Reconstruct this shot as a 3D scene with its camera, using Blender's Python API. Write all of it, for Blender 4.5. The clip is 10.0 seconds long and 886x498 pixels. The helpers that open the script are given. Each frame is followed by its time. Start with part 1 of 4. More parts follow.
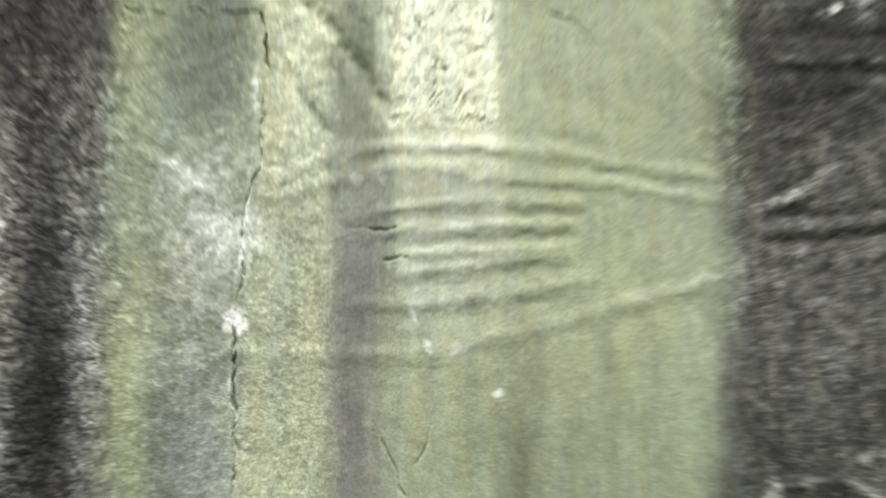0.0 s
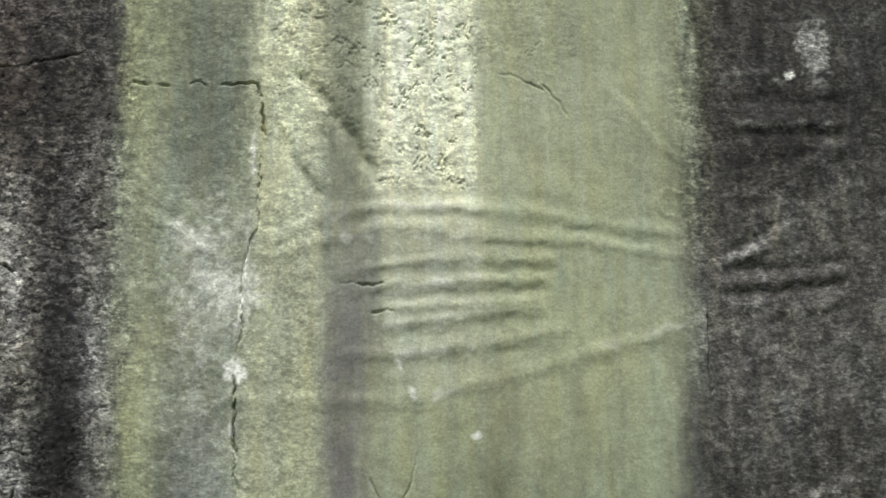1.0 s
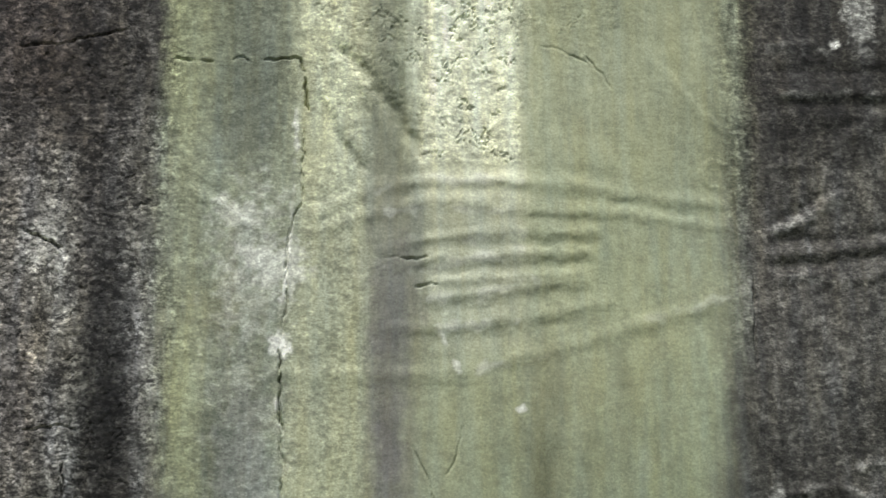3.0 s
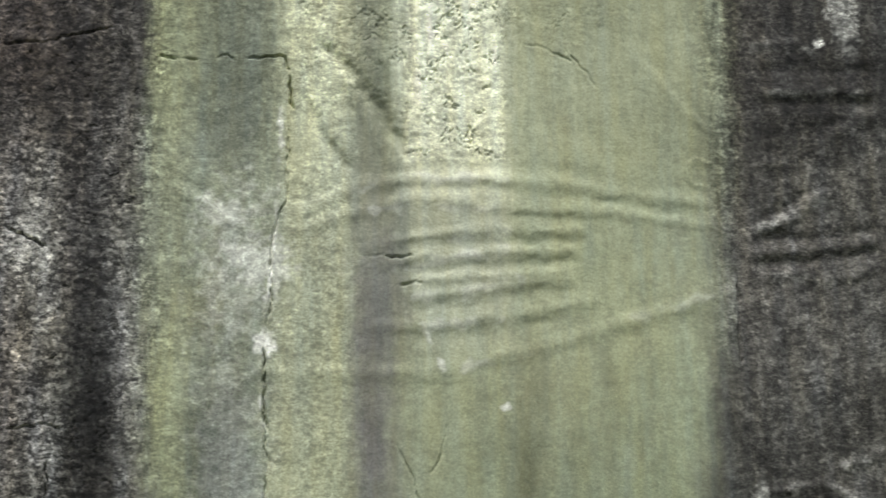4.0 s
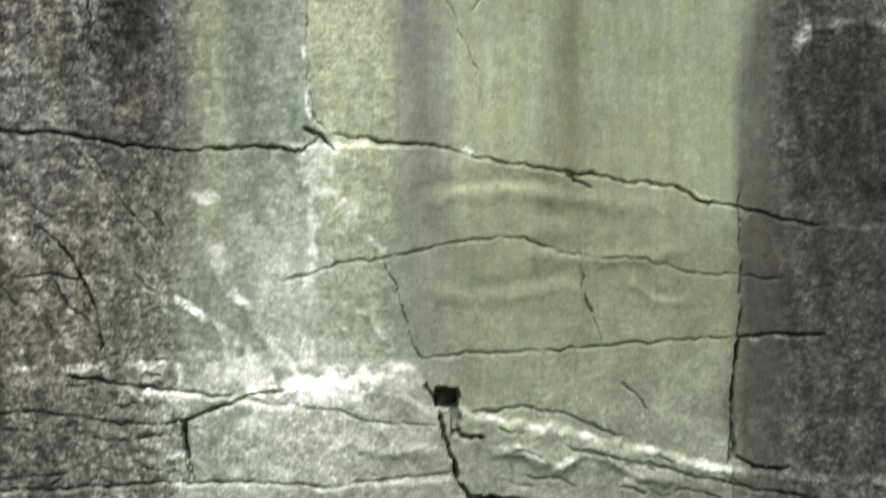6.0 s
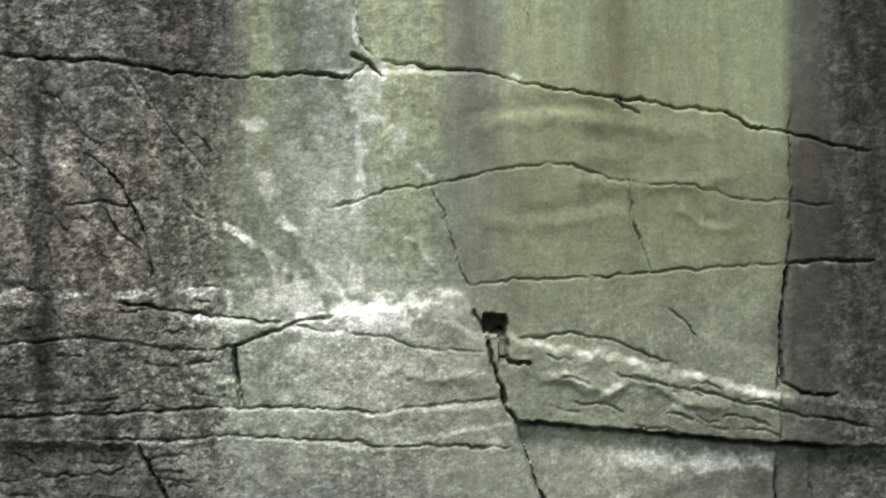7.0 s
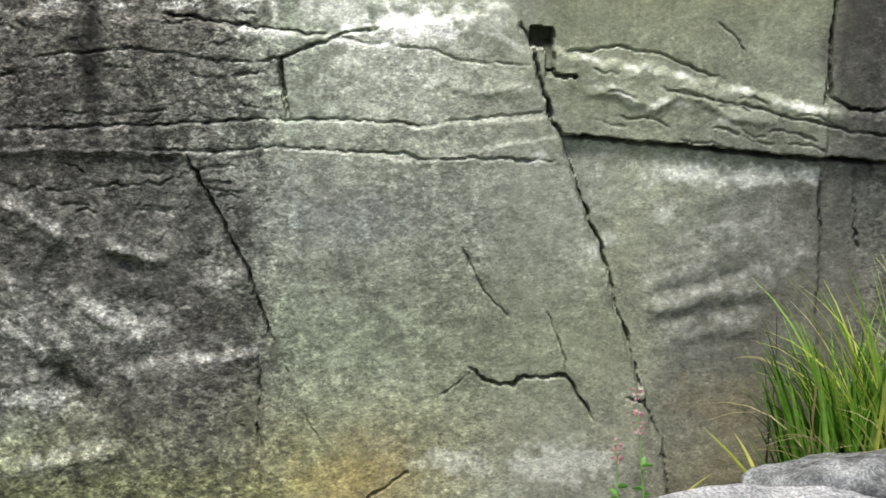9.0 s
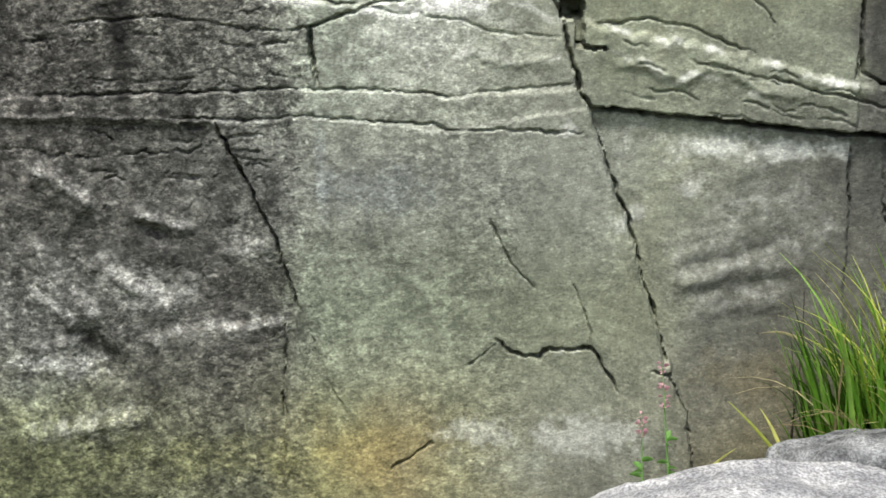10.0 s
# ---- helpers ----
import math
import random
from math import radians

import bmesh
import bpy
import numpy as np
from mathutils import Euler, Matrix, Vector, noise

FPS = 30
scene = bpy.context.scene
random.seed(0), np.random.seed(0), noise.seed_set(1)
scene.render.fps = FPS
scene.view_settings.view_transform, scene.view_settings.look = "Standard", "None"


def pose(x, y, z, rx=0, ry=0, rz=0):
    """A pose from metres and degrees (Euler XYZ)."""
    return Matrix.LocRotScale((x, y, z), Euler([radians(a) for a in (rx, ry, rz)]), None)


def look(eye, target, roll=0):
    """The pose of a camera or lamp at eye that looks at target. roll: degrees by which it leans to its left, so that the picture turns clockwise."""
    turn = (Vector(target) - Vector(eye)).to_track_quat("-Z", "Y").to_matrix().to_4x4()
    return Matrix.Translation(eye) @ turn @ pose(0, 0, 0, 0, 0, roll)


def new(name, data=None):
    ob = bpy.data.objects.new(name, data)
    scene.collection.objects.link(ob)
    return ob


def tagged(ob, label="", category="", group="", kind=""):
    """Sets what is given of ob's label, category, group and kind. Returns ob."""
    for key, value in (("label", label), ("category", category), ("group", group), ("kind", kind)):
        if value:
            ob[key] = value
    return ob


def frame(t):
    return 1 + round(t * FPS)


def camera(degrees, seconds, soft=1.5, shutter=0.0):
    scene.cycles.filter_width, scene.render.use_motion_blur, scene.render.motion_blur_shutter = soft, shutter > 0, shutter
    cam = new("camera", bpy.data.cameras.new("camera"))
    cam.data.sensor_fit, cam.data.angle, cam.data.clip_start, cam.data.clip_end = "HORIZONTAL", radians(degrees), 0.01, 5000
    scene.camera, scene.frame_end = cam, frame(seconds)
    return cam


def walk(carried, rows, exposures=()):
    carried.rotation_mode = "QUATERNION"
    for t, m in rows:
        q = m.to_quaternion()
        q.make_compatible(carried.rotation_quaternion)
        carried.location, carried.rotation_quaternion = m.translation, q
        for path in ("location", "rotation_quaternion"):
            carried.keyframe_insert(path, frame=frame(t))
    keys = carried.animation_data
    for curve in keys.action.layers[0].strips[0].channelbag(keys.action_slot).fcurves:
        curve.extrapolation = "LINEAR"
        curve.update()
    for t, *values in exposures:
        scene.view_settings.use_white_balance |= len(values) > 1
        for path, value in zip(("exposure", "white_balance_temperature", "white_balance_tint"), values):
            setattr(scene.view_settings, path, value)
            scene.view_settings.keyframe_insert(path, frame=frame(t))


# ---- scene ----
# ---- camera ----
cam = camera(29.67, 10.0, soft=1.6, shutter=0.4)
walk(cam, [
    (0.0, look((0, -3.652, 1.6), (0.4406, 0, 2.6886), -0.43)),
    (0.2, look((0, -4.439, 1.6), (0.4857, 0, 2.7355), 0.09)),
    (0.5, look((0, -4.000, 1.6), (0.5166, 0, 2.8125), -0.38)),
    (1.0, look((0, -4.000, 1.6), (0.4847, 0, 2.8284), -0.66)),
    (1.5, look((0, -4.000, 1.6), (0.5563, 0, 2.8011), -1.09)),
    (2.0, look((0, -4.000, 1.6), (0.4489, 0, 2.7741), -0.52)),
    (2.5, look((0, -4.000, 1.6), (0.4267, 0, 2.7496), -0.63)),
    (2.7, look((0, -4.000, 1.6), (0.3780, 0, 2.7576), -0.60)),
    (3.8, look((0, -4.000, 1.6), (0.3706, 0, 2.7535), -0.59)),
    (4.0, look((0, -4.000, 1.6), (0.4120, 0, 2.7533), -0.75)),
    (4.5, look((0, -4.000, 1.6), (0.4883, 0, 2.7402), -1.09)),
    (5.0, look((0, -4.000, 1.6), (0.4798, 0, 2.7071), -1.23)),
    (5.2, look((0, -4.000, 1.6), (0.4538, 0, 2.5775), -0.78)),
    (5.5, look((0, -4.000, 1.6), (0.4250, 0, 2.3331), -0.70)),
    (5.8, look((0, -4.000, 1.6), (0.3720, 0, 1.9456), -0.31)),
    (6.0, look((0, -4.000, 1.6), (0.2996, 0, 1.6198), -0.52)),
    (6.2, look((0, -4.000, 1.6), (0.2791, 0, 1.5769), -0.11)),
    (7.3, look((0, -4.000, 1.6), (0.1572, 0, 1.3547), -0.75)),
    (7.5, look((0, -4.000, 1.6), (0.1493, 0, 1.2672), -0.65)),
    (7.8, look((0, -4.000, 1.6), (0.1518, 0, 1.0081), -0.85)),
    (8.0, look((0, -4.000, 1.6), (0.1538, 0, 0.8925), -0.71)),
    (8.1, look((0, -4.000, 1.6), (0.1483, 0, 0.8466), -0.51)),
    (8.5, look((0, -4.000, 1.6), (0.0948, 0, 0.7525), -0.44)),
    (9.0, look((0, -4.000, 1.6), (0.0667, 0, 0.7488), -0.44)),
    (9.5, look((0, -4.000, 1.6), (0.0341, 0, 0.7219), -0.73)),
    (10.0, look((0, -4.000, 1.6), (-0.0000, 0, 0.6765), 0.00)),
], exposures=[(0.0, 0.42), (0.3, 0.28), (0.6, 0.12), (1.0, 0.03), (5.0, 0.03), (5.5, 0.28), (6.0, 0.45), (6.2, 0.42), (7.3, 0.05), (7.8, 0.05), (8.5, 0.25), (10.0, 0.28)])

# ---- light: bright overcast sky, weak soft sun from high in front of the rock ----
world = bpy.data.worlds.new("overcast_sky")
scene.world = world
world.use_nodes = True
wn = world.node_tree.nodes
sky = wn.new("ShaderNodeTexSky")
sky.sky_type, sky.sun_disc = "NISHITA", False
SUN_UP, SUN_ROUND = radians(66), radians(196)
sky.sun_elevation, sky.sun_rotation = SUN_UP, SUN_ROUND
sky.air_density, sky.dust_density = 1.0, 4.0
world.node_tree.links.new(sky.outputs[0], wn["Background"].inputs[0])
wn["Background"].inputs[1].default_value = 0.13
sun_data = bpy.data.lights.new("sun", "SUN")
sun_data.energy, sun_data.angle, sun_data.color = 3.0, radians(12), (1.0, 0.98, 0.95)
sun = new("sun", sun_data)
toward = Vector((math.sin(SUN_ROUND) * math.cos(SUN_UP), math.cos(SUN_ROUND) * math.cos(SUN_UP), math.sin(SUN_UP)))
sun.matrix_world = look(toward * 20, (0, 0, 0))


# ---- helpers ----
def srgb(r, g, b):
    return tuple((c / 255 / 12.92) if c < 10 else ((c / 255 + 0.055) / 1.055) ** 2.4 for c in (r, g, b))


ANGLES = np.random.RandomState(7).rand(512, 512).astype(np.float32) * 2 * np.pi
SLOPE = (np.cos(ANGLES) + 1j * np.sin(ANGLES)).astype(np.complex64)


def gradient_noise(u, v, seed):
    """Gradient noise, about -1 to 1, at lattice places u, v."""
    iu, iv = np.floor(u), np.floor(v)
    fu, fv = u - iu, v - iv
    iu, iv = iu.astype(np.int32) + seed * 37, iv.astype(np.int32) + seed * 101
    su, sv = fu * fu * fu * (fu * (6 * fu - 15) + 10), fv * fv * fv * (fv * (6 * fv - 15) + 10)

    def corner(a, c):
        s = SLOPE[(iv + c) & 511, (iu + a) & 511]
        return s.real * (fu - a) + s.imag * (fv - c)

    low, top = corner(0, 0), corner(0, 1)
    return 1.5 * ((low + (corner(1, 0) - low) * su) * (1 - sv) + (top + (corner(1, 1) - top) * su) * sv)


def fbm(x, z, size, seed, octaves=4, stretch=1.0, gain=0.5):
    """Layered noise; each layer is turned, but for drawn-out streaks."""
    total, amp = np.zeros(x.shape, np.float32), 1.0
    x, z = x.astype(np.float32), z.astype(np.float32)
    for k in range(octaves):
        s = size / 2 ** k
        if k and s < 0.0105:
            break
        turn = 0.0 if stretch > 3 else 0.5 + 1.1 * k + 0.37 * seed
        c, d = math.cos(turn), math.sin(turn)
        zs = z / stretch
        total += amp * gradient_noise((x * c + zs * d) / s, (zs * c - x * d) / s, seed + 17 * k)
        amp *= gain
    return total


def smooth(a, b, v):
    t = np.clip((v - a) / (b - a), 0, 1)
    return t * t * (3 - 2 * t)


def mesh_from(name, verts, faces):
    me = bpy.data.meshes.new(name)
    me.vertices.add(len(verts))
    me.vertices.foreach_set("co", np.asarray(verts, np.float32).ravel())
    me.loops.add(faces.size)
    me.loops.foreach_set("vertex_index", faces.astype(np.int32).ravel())
    me.polygons.add(len(faces))
    me.polygons.foreach_set("loop_start", np.arange(0, faces.size, faces.shape[1], dtype=np.int32))
    me.update(calc_edges=True)
    me.polygons.foreach_set("use_smooth", np.ones(len(faces), bool))
    return me


def part(name, data, material, parent=None, label=""):
    """One mesh object, under a thing where one is given."""
    if isinstance(data, bmesh.types.BMesh):
        me = bpy.data.meshes.new(name)
        data.to_mesh(me)
        data.free()
        data = me
    if not data.materials:
        data.materials.append(material)
    ob = new(name, data)
    if parent:
        ob.parent = parent
    return tagged(ob, label)


# ---- materials ----
def material(name):
    m = bpy.data.materials.new(name)
    m.use_nodes = True
    return m, m.node_tree.nodes, m.node_tree.links, m.node_tree.nodes["Principled BSDF"]


def noise_node(n, l, coord, scale, detail=6.0, rough=0.6):
    t = n.new("ShaderNodeTexNoise")
    t.inputs["Scale"].default_value, t.inputs["Detail"].default_value, t.inputs["Roughness"].default_value = scale, detail, rough
    l.new(coord, t.inputs["Vector"])
    return t.outputs["Fac"]


def remap(n, l, value, a, b, c, d):
    t = n.new("ShaderNodeMapRange")
    for k, v in zip(("From Min", "From Max", "To Min", "To Max"), (a, b, c, d)):
        t.inputs[k].default_value = v
    l.new(value, t.inputs["Value"])
    return t.outputs["Result"]


def mix(n, l, kind, fac, a, b):
    t = n.new("ShaderNodeMix")
    t.data_type, t.blend_type = "RGBA", kind
    for sock, v in ((t.inputs[0], fac), (t.inputs[6], a), (t.inputs[7], b)):
        if isinstance(v, (int, float)):
            sock.default_value = v
        elif isinstance(v, tuple):
            sock.default_value = (*v, 1)
        else:
            l.new(v, sock)
    return t.outputs[2]


def bump(n, l, heights, bsdf):
    prev = None
    for h, strength, dist in heights:
        b = n.new("ShaderNodeBump")
        b.inputs["Strength"].default_value, b.inputs["Distance"].default_value = strength, dist
        l.new(h, b.inputs["Height"])
        if prev:
            l.new(prev, b.inputs["Normal"])
        prev = b.outputs["Normal"]
    l.new(prev, bsdf.inputs["Normal"])


def shifted(n, l, value, by, amount):
    """value + (by - 0.5) * amount"""
    t = n.new("ShaderNodeMath")
    t.operation = "MULTIPLY_ADD"
    l.new(by, t.inputs[0])
    t.inputs[1].default_value = amount
    off = n.new("ShaderNodeMath")
    off.operation = "ADD"
    l.new(value, off.inputs[0])
    off.inputs[1].default_value = -0.5 * amount
    l.new(off.outputs[0], t.inputs[2])
    return t.outputs[0]


def rock_face_material():
    m, n, l, bsdf = material("stained_gneiss")
    covers = []
    for name in ("stain_and_light", "speckle", "fleck"):
        at = n.new("ShaderNodeAttribute")
        at.attribute_name = name
        covers.append(at)
    cover, fleck = covers[1].outputs["Fac"], covers[2].outputs["Fac"]
    co = n.new("ShaderNodeTexCoord").outputs["Object"]
    grain = noise_node(n, l, co, 170, 4, 0.7)
    coarse = noise_node(n, l, co, 42, 6, 0.65)
    streak_map = n.new("ShaderNodeMapping")
    streak_map.inputs["Scale"].default_value = (1.0, 1.0, 0.08)
    l.new(co, streak_map.inputs["Vector"])
    streak = noise_node(n, l, streak_map.outputs["Vector"], 60, 5, 0.65)
    flat_map = n.new("ShaderNodeMapping")
    flat_map.inputs["Scale"].default_value = (0.8, 1.0, 1.3)
    flat_map.inputs["Rotation"].default_value = (0.0, 0.25, 0.0)
    l.new(co, flat_map.inputs["Vector"])
    flat = flat_map.outputs["Vector"]
    clumps = noise_node(n, l, co, 11, 5, 0.7)
    c = mix(n, l, "MULTIPLY", 1.0, covers[0].outputs["Color"], remap(n, l, grain, 0.36, 0.64, 0.84, 1.16))
    c = mix(n, l, "MULTIPLY", 1.0, c, remap(n, l, streak, 0.3, 0.7, 0.93, 1.07))
    # crusts of black and pale lichen with ragged edges where the stone is weathered
    blotch = noise_node(n, l, flat, 30, 6, 0.75)
    pits = shifted(n, l, noise_node(n, l, flat, 64, 5, 0.75), clumps, 0.4)
    c = mix(n, l, "MULTIPLY", cover, c, remap(n, l, blotch, 0.42, 0.56, 0.55, 1.4))
    c = mix(n, l, "MULTIPLY", cover, c, remap(n, l, pits, 0.43, 0.52, 0.25, 1.25))
    c = mix(n, l, "MULTIPLY", cover, c, remap(n, l, noise_node(n, l, flat, 110, 3, 0.7), 0.43, 0.56, 0.6, 1.4))
    pale = remap(n, l, shifted(n, l, noise_node(n, l, flat, 80, 4, 0.7), clumps, -0.5), 0.53, 0.6, 1.0, 2.1)
    c = mix(n, l, "MULTIPLY", cover, c, pale)
    # single pale grains and dark pinholes on the bare stone
    c = mix(n, l, "MULTIPLY", fleck, c, remap(n, l, blotch, 0.4, 0.6, 0.88, 1.1))
    light = remap(n, l, shifted(n, l, noise_node(n, l, flat, 125, 2.5, 0.6), blotch, 0.3), 0.57, 0.66, 1.0, 1.42)
    c = mix(n, l, "MULTIPLY", fleck, c, light)
    pin = remap(n, l, shifted(n, l, noise_node(n, l, flat, 115, 3, 0.65), clumps, -0.25), 0.56, 0.66, 1.0, 0.6)
    c = mix(n, l, "MULTIPLY", fleck, c, pin)
    l.new(c, bsdf.inputs["Base Color"])
    l.new(remap(n, l, coarse, 0.3, 0.7, 0.7, 0.95), bsdf.inputs["Roughness"])
    bsdf.inputs["Specular IOR Level"].default_value = 0.3
    bump(n, l, ((coarse, 0.22, 0.005), (pits, 0.2, 0.003), (grain, 0.4, 0.002)), bsdf)
    return m


def granite_material(name, pale, dark):
    m, n, l, bsdf = material(name)
    co = n.new("ShaderNodeTexCoord").outputs["Object"]
    big, mid, fine = noise_node(n, l, co, 8, 6, 0.65), noise_node(n, l, co, 60, 5, 0.75), noise_node(n, l, co, 165, 3, 0.7)
    c = mix(n, l, "MIX", remap(n, l, big, 0.4, 0.6, 0.0, 1.0), srgb(*dark), srgb(*pale))
    c = mix(n, l, "MULTIPLY", 1.0, c, remap(n, l, mid, 0.3, 0.7, 0.6, 1.3))
    c = mix(n, l, "MULTIPLY", 1.0, c, remap(n, l, fine, 0.4, 0.6, 0.55, 1.4))
    l.new(c, bsdf.inputs["Base Color"])
    bsdf.inputs["Roughness"].default_value = 0.85
    bump(n, l, ((mid, 0.5, 0.008), (fine, 0.4, 0.002)), bsdf)
    return m


def soil_material():
    m, n, l, bsdf = material("leaf_litter_soil")
    co = n.new("ShaderNodeTexCoord").outputs["Object"]
    big, mid, fine = noise_node(n, l, co, 0.6, 5), noise_node(n, l, co, 9, 6, 0.7), noise_node(n, l, co, 60, 4, 0.7)
    c = mix(n, l, "MIX", remap(n, l, big, 0.4, 0.6, 0, 1), srgb(88, 78, 58), srgb(84, 100, 52))
    c = mix(n, l, "MULTIPLY", 1.0, c, remap(n, l, mid, 0.3, 0.7, 0.5, 1.4))
    c = mix(n, l, "MULTIPLY", 1.0, c, remap(n, l, fine, 0.3, 0.7, 0.6, 1.3))
    l.new(c, bsdf.inputs["Base Color"])
    bsdf.inputs["Roughness"].default_value = 0.95
    bump(n, l, ((mid, 0.6, 0.02), (fine, 0.5, 0.005)), bsdf)
    return m


def leaf_material(name, one, two, rough=0.45):
    m, n, l, bsdf = material(name)
    geo = n.new("ShaderNodeNewGeometry")
    c = mix(n, l, "MIX", geo.outputs["Random Per Island"], srgb(*one), srgb(*two))
    co = n.new("ShaderNodeTexCoord").outputs["Object"]
    c = mix(n, l, "MULTIPLY", 1.0, c, remap(n, l, noise_node(n, l, co, 30, 4), 0.3, 0.7, 0.75, 1.2))
    l.new(c, bsdf.inputs["Base Color"])
    bsdf.inputs["Roughness"].default_value = rough
    tr = n.new("ShaderNodeBsdfTranslucent")
    l.new(c, tr.inputs["Color"])
    ms = n.new("ShaderNodeMixShader")
    ms.inputs[0].default_value = 0.35
    l.new(bsdf.outputs[0], ms.inputs[1])
    l.new(tr.outputs[0], ms.inputs[2])
    l.new(ms.outputs[0], n["Material Output"].inputs["Surface"])
    return m


ROCK = rock_face_material()
BOULDER = granite_material("grey_granite", (160, 162, 161), (62, 64, 64))
PALE_GRANITE = granite_material("pale_granite", (190, 190, 188), (140, 141, 142))
SOIL = soil_material()
TWIG = granite_material("dark_bark", (70, 62, 52), (48, 42, 36))
GREEN = leaf_material("green_sedge", (120, 176, 52), (166, 208, 96))
# darker copy of the sedge colour, standing in for shade inside the clump
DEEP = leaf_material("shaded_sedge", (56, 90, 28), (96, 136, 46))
YELLOW = leaf_material("yellowing_sedge", (182, 200, 66), (230, 230, 132))
STRAW = leaf_material("dry_straw", (206, 200, 150), (150, 130, 95), 0.7)
LEAF = leaf_material("herb_leaf", (120, 180, 84), (160, 205, 120))
PINK = leaf_material("pink_petal", (232, 170, 182), (238, 198, 204))

# ---- the rock face: one relief, later parted along its joints ----
STEP = 0.0037


def axis(a, b, lo, hi):
    """Even fine steps from a to b, widening outwards to lo and hi."""
    inner = np.arange(a, b + STEP, STEP)
    left, right, d = [], [], STEP
    p = a
    while p > lo:
        d *= 1.25
        p -= d
        left.append(p)
    p, d = inner[-1], STEP
    while p < hi:
        d *= 1.25
        p += d
        right.append(p)
    return np.array(left[::-1] + list(inner) + right)


XS, ZS = axis(-1.25, 1.85, -7.0, 8.0), axis(-0.05, 3.6, -0.4, 5.6)
X, Z = np.meshgrid(XS, ZS)
# joints wander a little from their straight runs
XW = X + 0.005 * fbm(X, Z, 0.06, 5, 3, 1.0, 0.75)
ZW = Z + 0.005 * fbm(X, Z, 0.06, 9, 3, 1.0, 0.75)
H = 0.026 * fbm(X, Z, 0.9, 21, 2) + (0.0004 + 0.0008 * smooth(1.3, 1.6, Z)) * fbm(X, Z, 0.12, 33, 2)
PALE = np.zeros_like(X)


def near(points, reach):
    """The window of the relief round a run of points, and the distance to the run in it."""
    p = np.array(points)
    r = [np.searchsorted(ZS, p[:, 1].min() - reach), np.searchsorted(ZS, p[:, 1].max() + reach)]
    c = [np.searchsorted(XS, p[:, 0].min() - reach), np.searchsorted(XS, p[:, 0].max() + reach)]
    s = (slice(*r), slice(*c))
    x, z = XW[s], ZW[s]
    best, along, under = np.full(x.shape, 9.0), np.zeros(x.shape), np.zeros(x.shape)
    lengths = np.hypot(*np.diff(p, axis=0).T)
    total, run = lengths.sum(), 0.0
    for (ax, az), (bx, bz), ln in zip(p[:-1], p[1:], lengths):
        t = np.clip(((x - ax) * (bx - ax) + (z - az) * (bz - az)) / max(ln * ln, 1e-9), 0, 1)
        d = np.hypot(x - ax - t * (bx - ax), z - az - t * (bz - az))
        along = np.where(d < best, (run + t * ln) / total, along)
        under = np.where(d < best, az + t * (bz - az) - z, under)
        best = np.minimum(best, d)
        run += ln
    return s, best, along, under


def crack(width, depth, *points):
    s, d, along, under = near(points, 0.06)
    vary = 1 + 0.6 * fbm(X[s], Z[s], 0.06, 77, 3)
    ends = smooth(0, 0.06, along) * smooth(0, 0.06, 1 - along) * 0.7 + 0.3
    w = np.maximum(width * 0.4 * np.clip(vary, 0.75 if depth > 0.0115 else 0.2, 1.7), 0.0013)
    # the lower edge of a flat-lying joint is ragged, tinted pale and a little proud
    lip = smooth(0.25, 0.8, under / np.maximum(d, 1e-6)) * np.exp(-d / 0.008) * ends
    ragged = fbm(X[s], Z[s], 0.035, 79, 3)
    H[s] += lip * depth * 0.14 * np.clip(0.6 + 1.2 * ragged, 0, 2)
    H[s] -= depth * (1.0 + 0.7 * min(1.0, depth / 0.012)) * ends * np.clip(1.4 * vary - 0.4, 0.9 if depth > 0.0115 else 0.0, 1.5) * (1 - smooth(w * 0.6, w * 1.1 + 0.0022, d))
    pale_lip = lip * smooth(-0.05, 0.6, ragged) * min(1.0, depth / 0.013) * smooth(w * 0.7, w * 1.3 + 0.002, d)
    PALE[s] = np.maximum(PALE[s], 0.4 * pale_lip * smooth(-0.1, 0.4, fbm(X[s], Z[s], 0.09, 83, 2)))


def swell(width, height, points):
    s, d, along, _ = near(points, width * 3.5)
    length = np.hypot(*np.diff(np.array(points), axis=0).T).sum()
    taper = 3.5 * width / max(length, 1e-3)
    ends = smooth(0, taper, along) * smooth(0, taper, 1 - along)
    vary = 1 + 0.4 * fbm(X[s], Z[s], 0.1, 91, 2)
    H[s] += height * ends * vary * np.exp(-(d / width) ** 2)


def groove(width, depth, *points):
    swell(width, -depth, points)


def ridge(width, height, *points):
    swell(width, height, points)


def fold(width, height, *points):
    """A drapery-like fold: a slope that faces up, then a slow fall back."""
    s, d, along, under = near(points, 0.16)
    length = np.hypot(*np.diff(np.array(points), axis=0).T).sum()
    taper = min(0.45, 0.04 / length)
    ends = smooth(0, taper, along) * smooth(0, taper, 1 - along)
    vary = 1 + 0.35 * fbm(X[s], Z[s], 0.1, 93, 2)
    side = np.where(under > 0, d, -d)
    H[s] += height * ends * vary * smooth(-width, width, side) * np.exp(-np.maximum(side, 0) / 0.06)
    # paler stone and the light on upward slopes, both tinted onto the crests
    lit_crest = ends * np.exp(-((side - width * 0.3) / (width * 2.0)) ** 2) * smooth(-0.5, 0.6, fbm(X[s], Z[s], 0.03, 95, 3))
    PALE[s] = np.maximum(PALE[s], 0.16 * lit_crest)


def line_z(points):
    p = np.array(points)
    return np.interp(X, p[:, 0], p[:, 1]) - ZW + Z


def line_x(points):
    p = np.array(points)[::-1]
    return np.interp(Z, p[:, 1], p[:, 0]) - XW + X


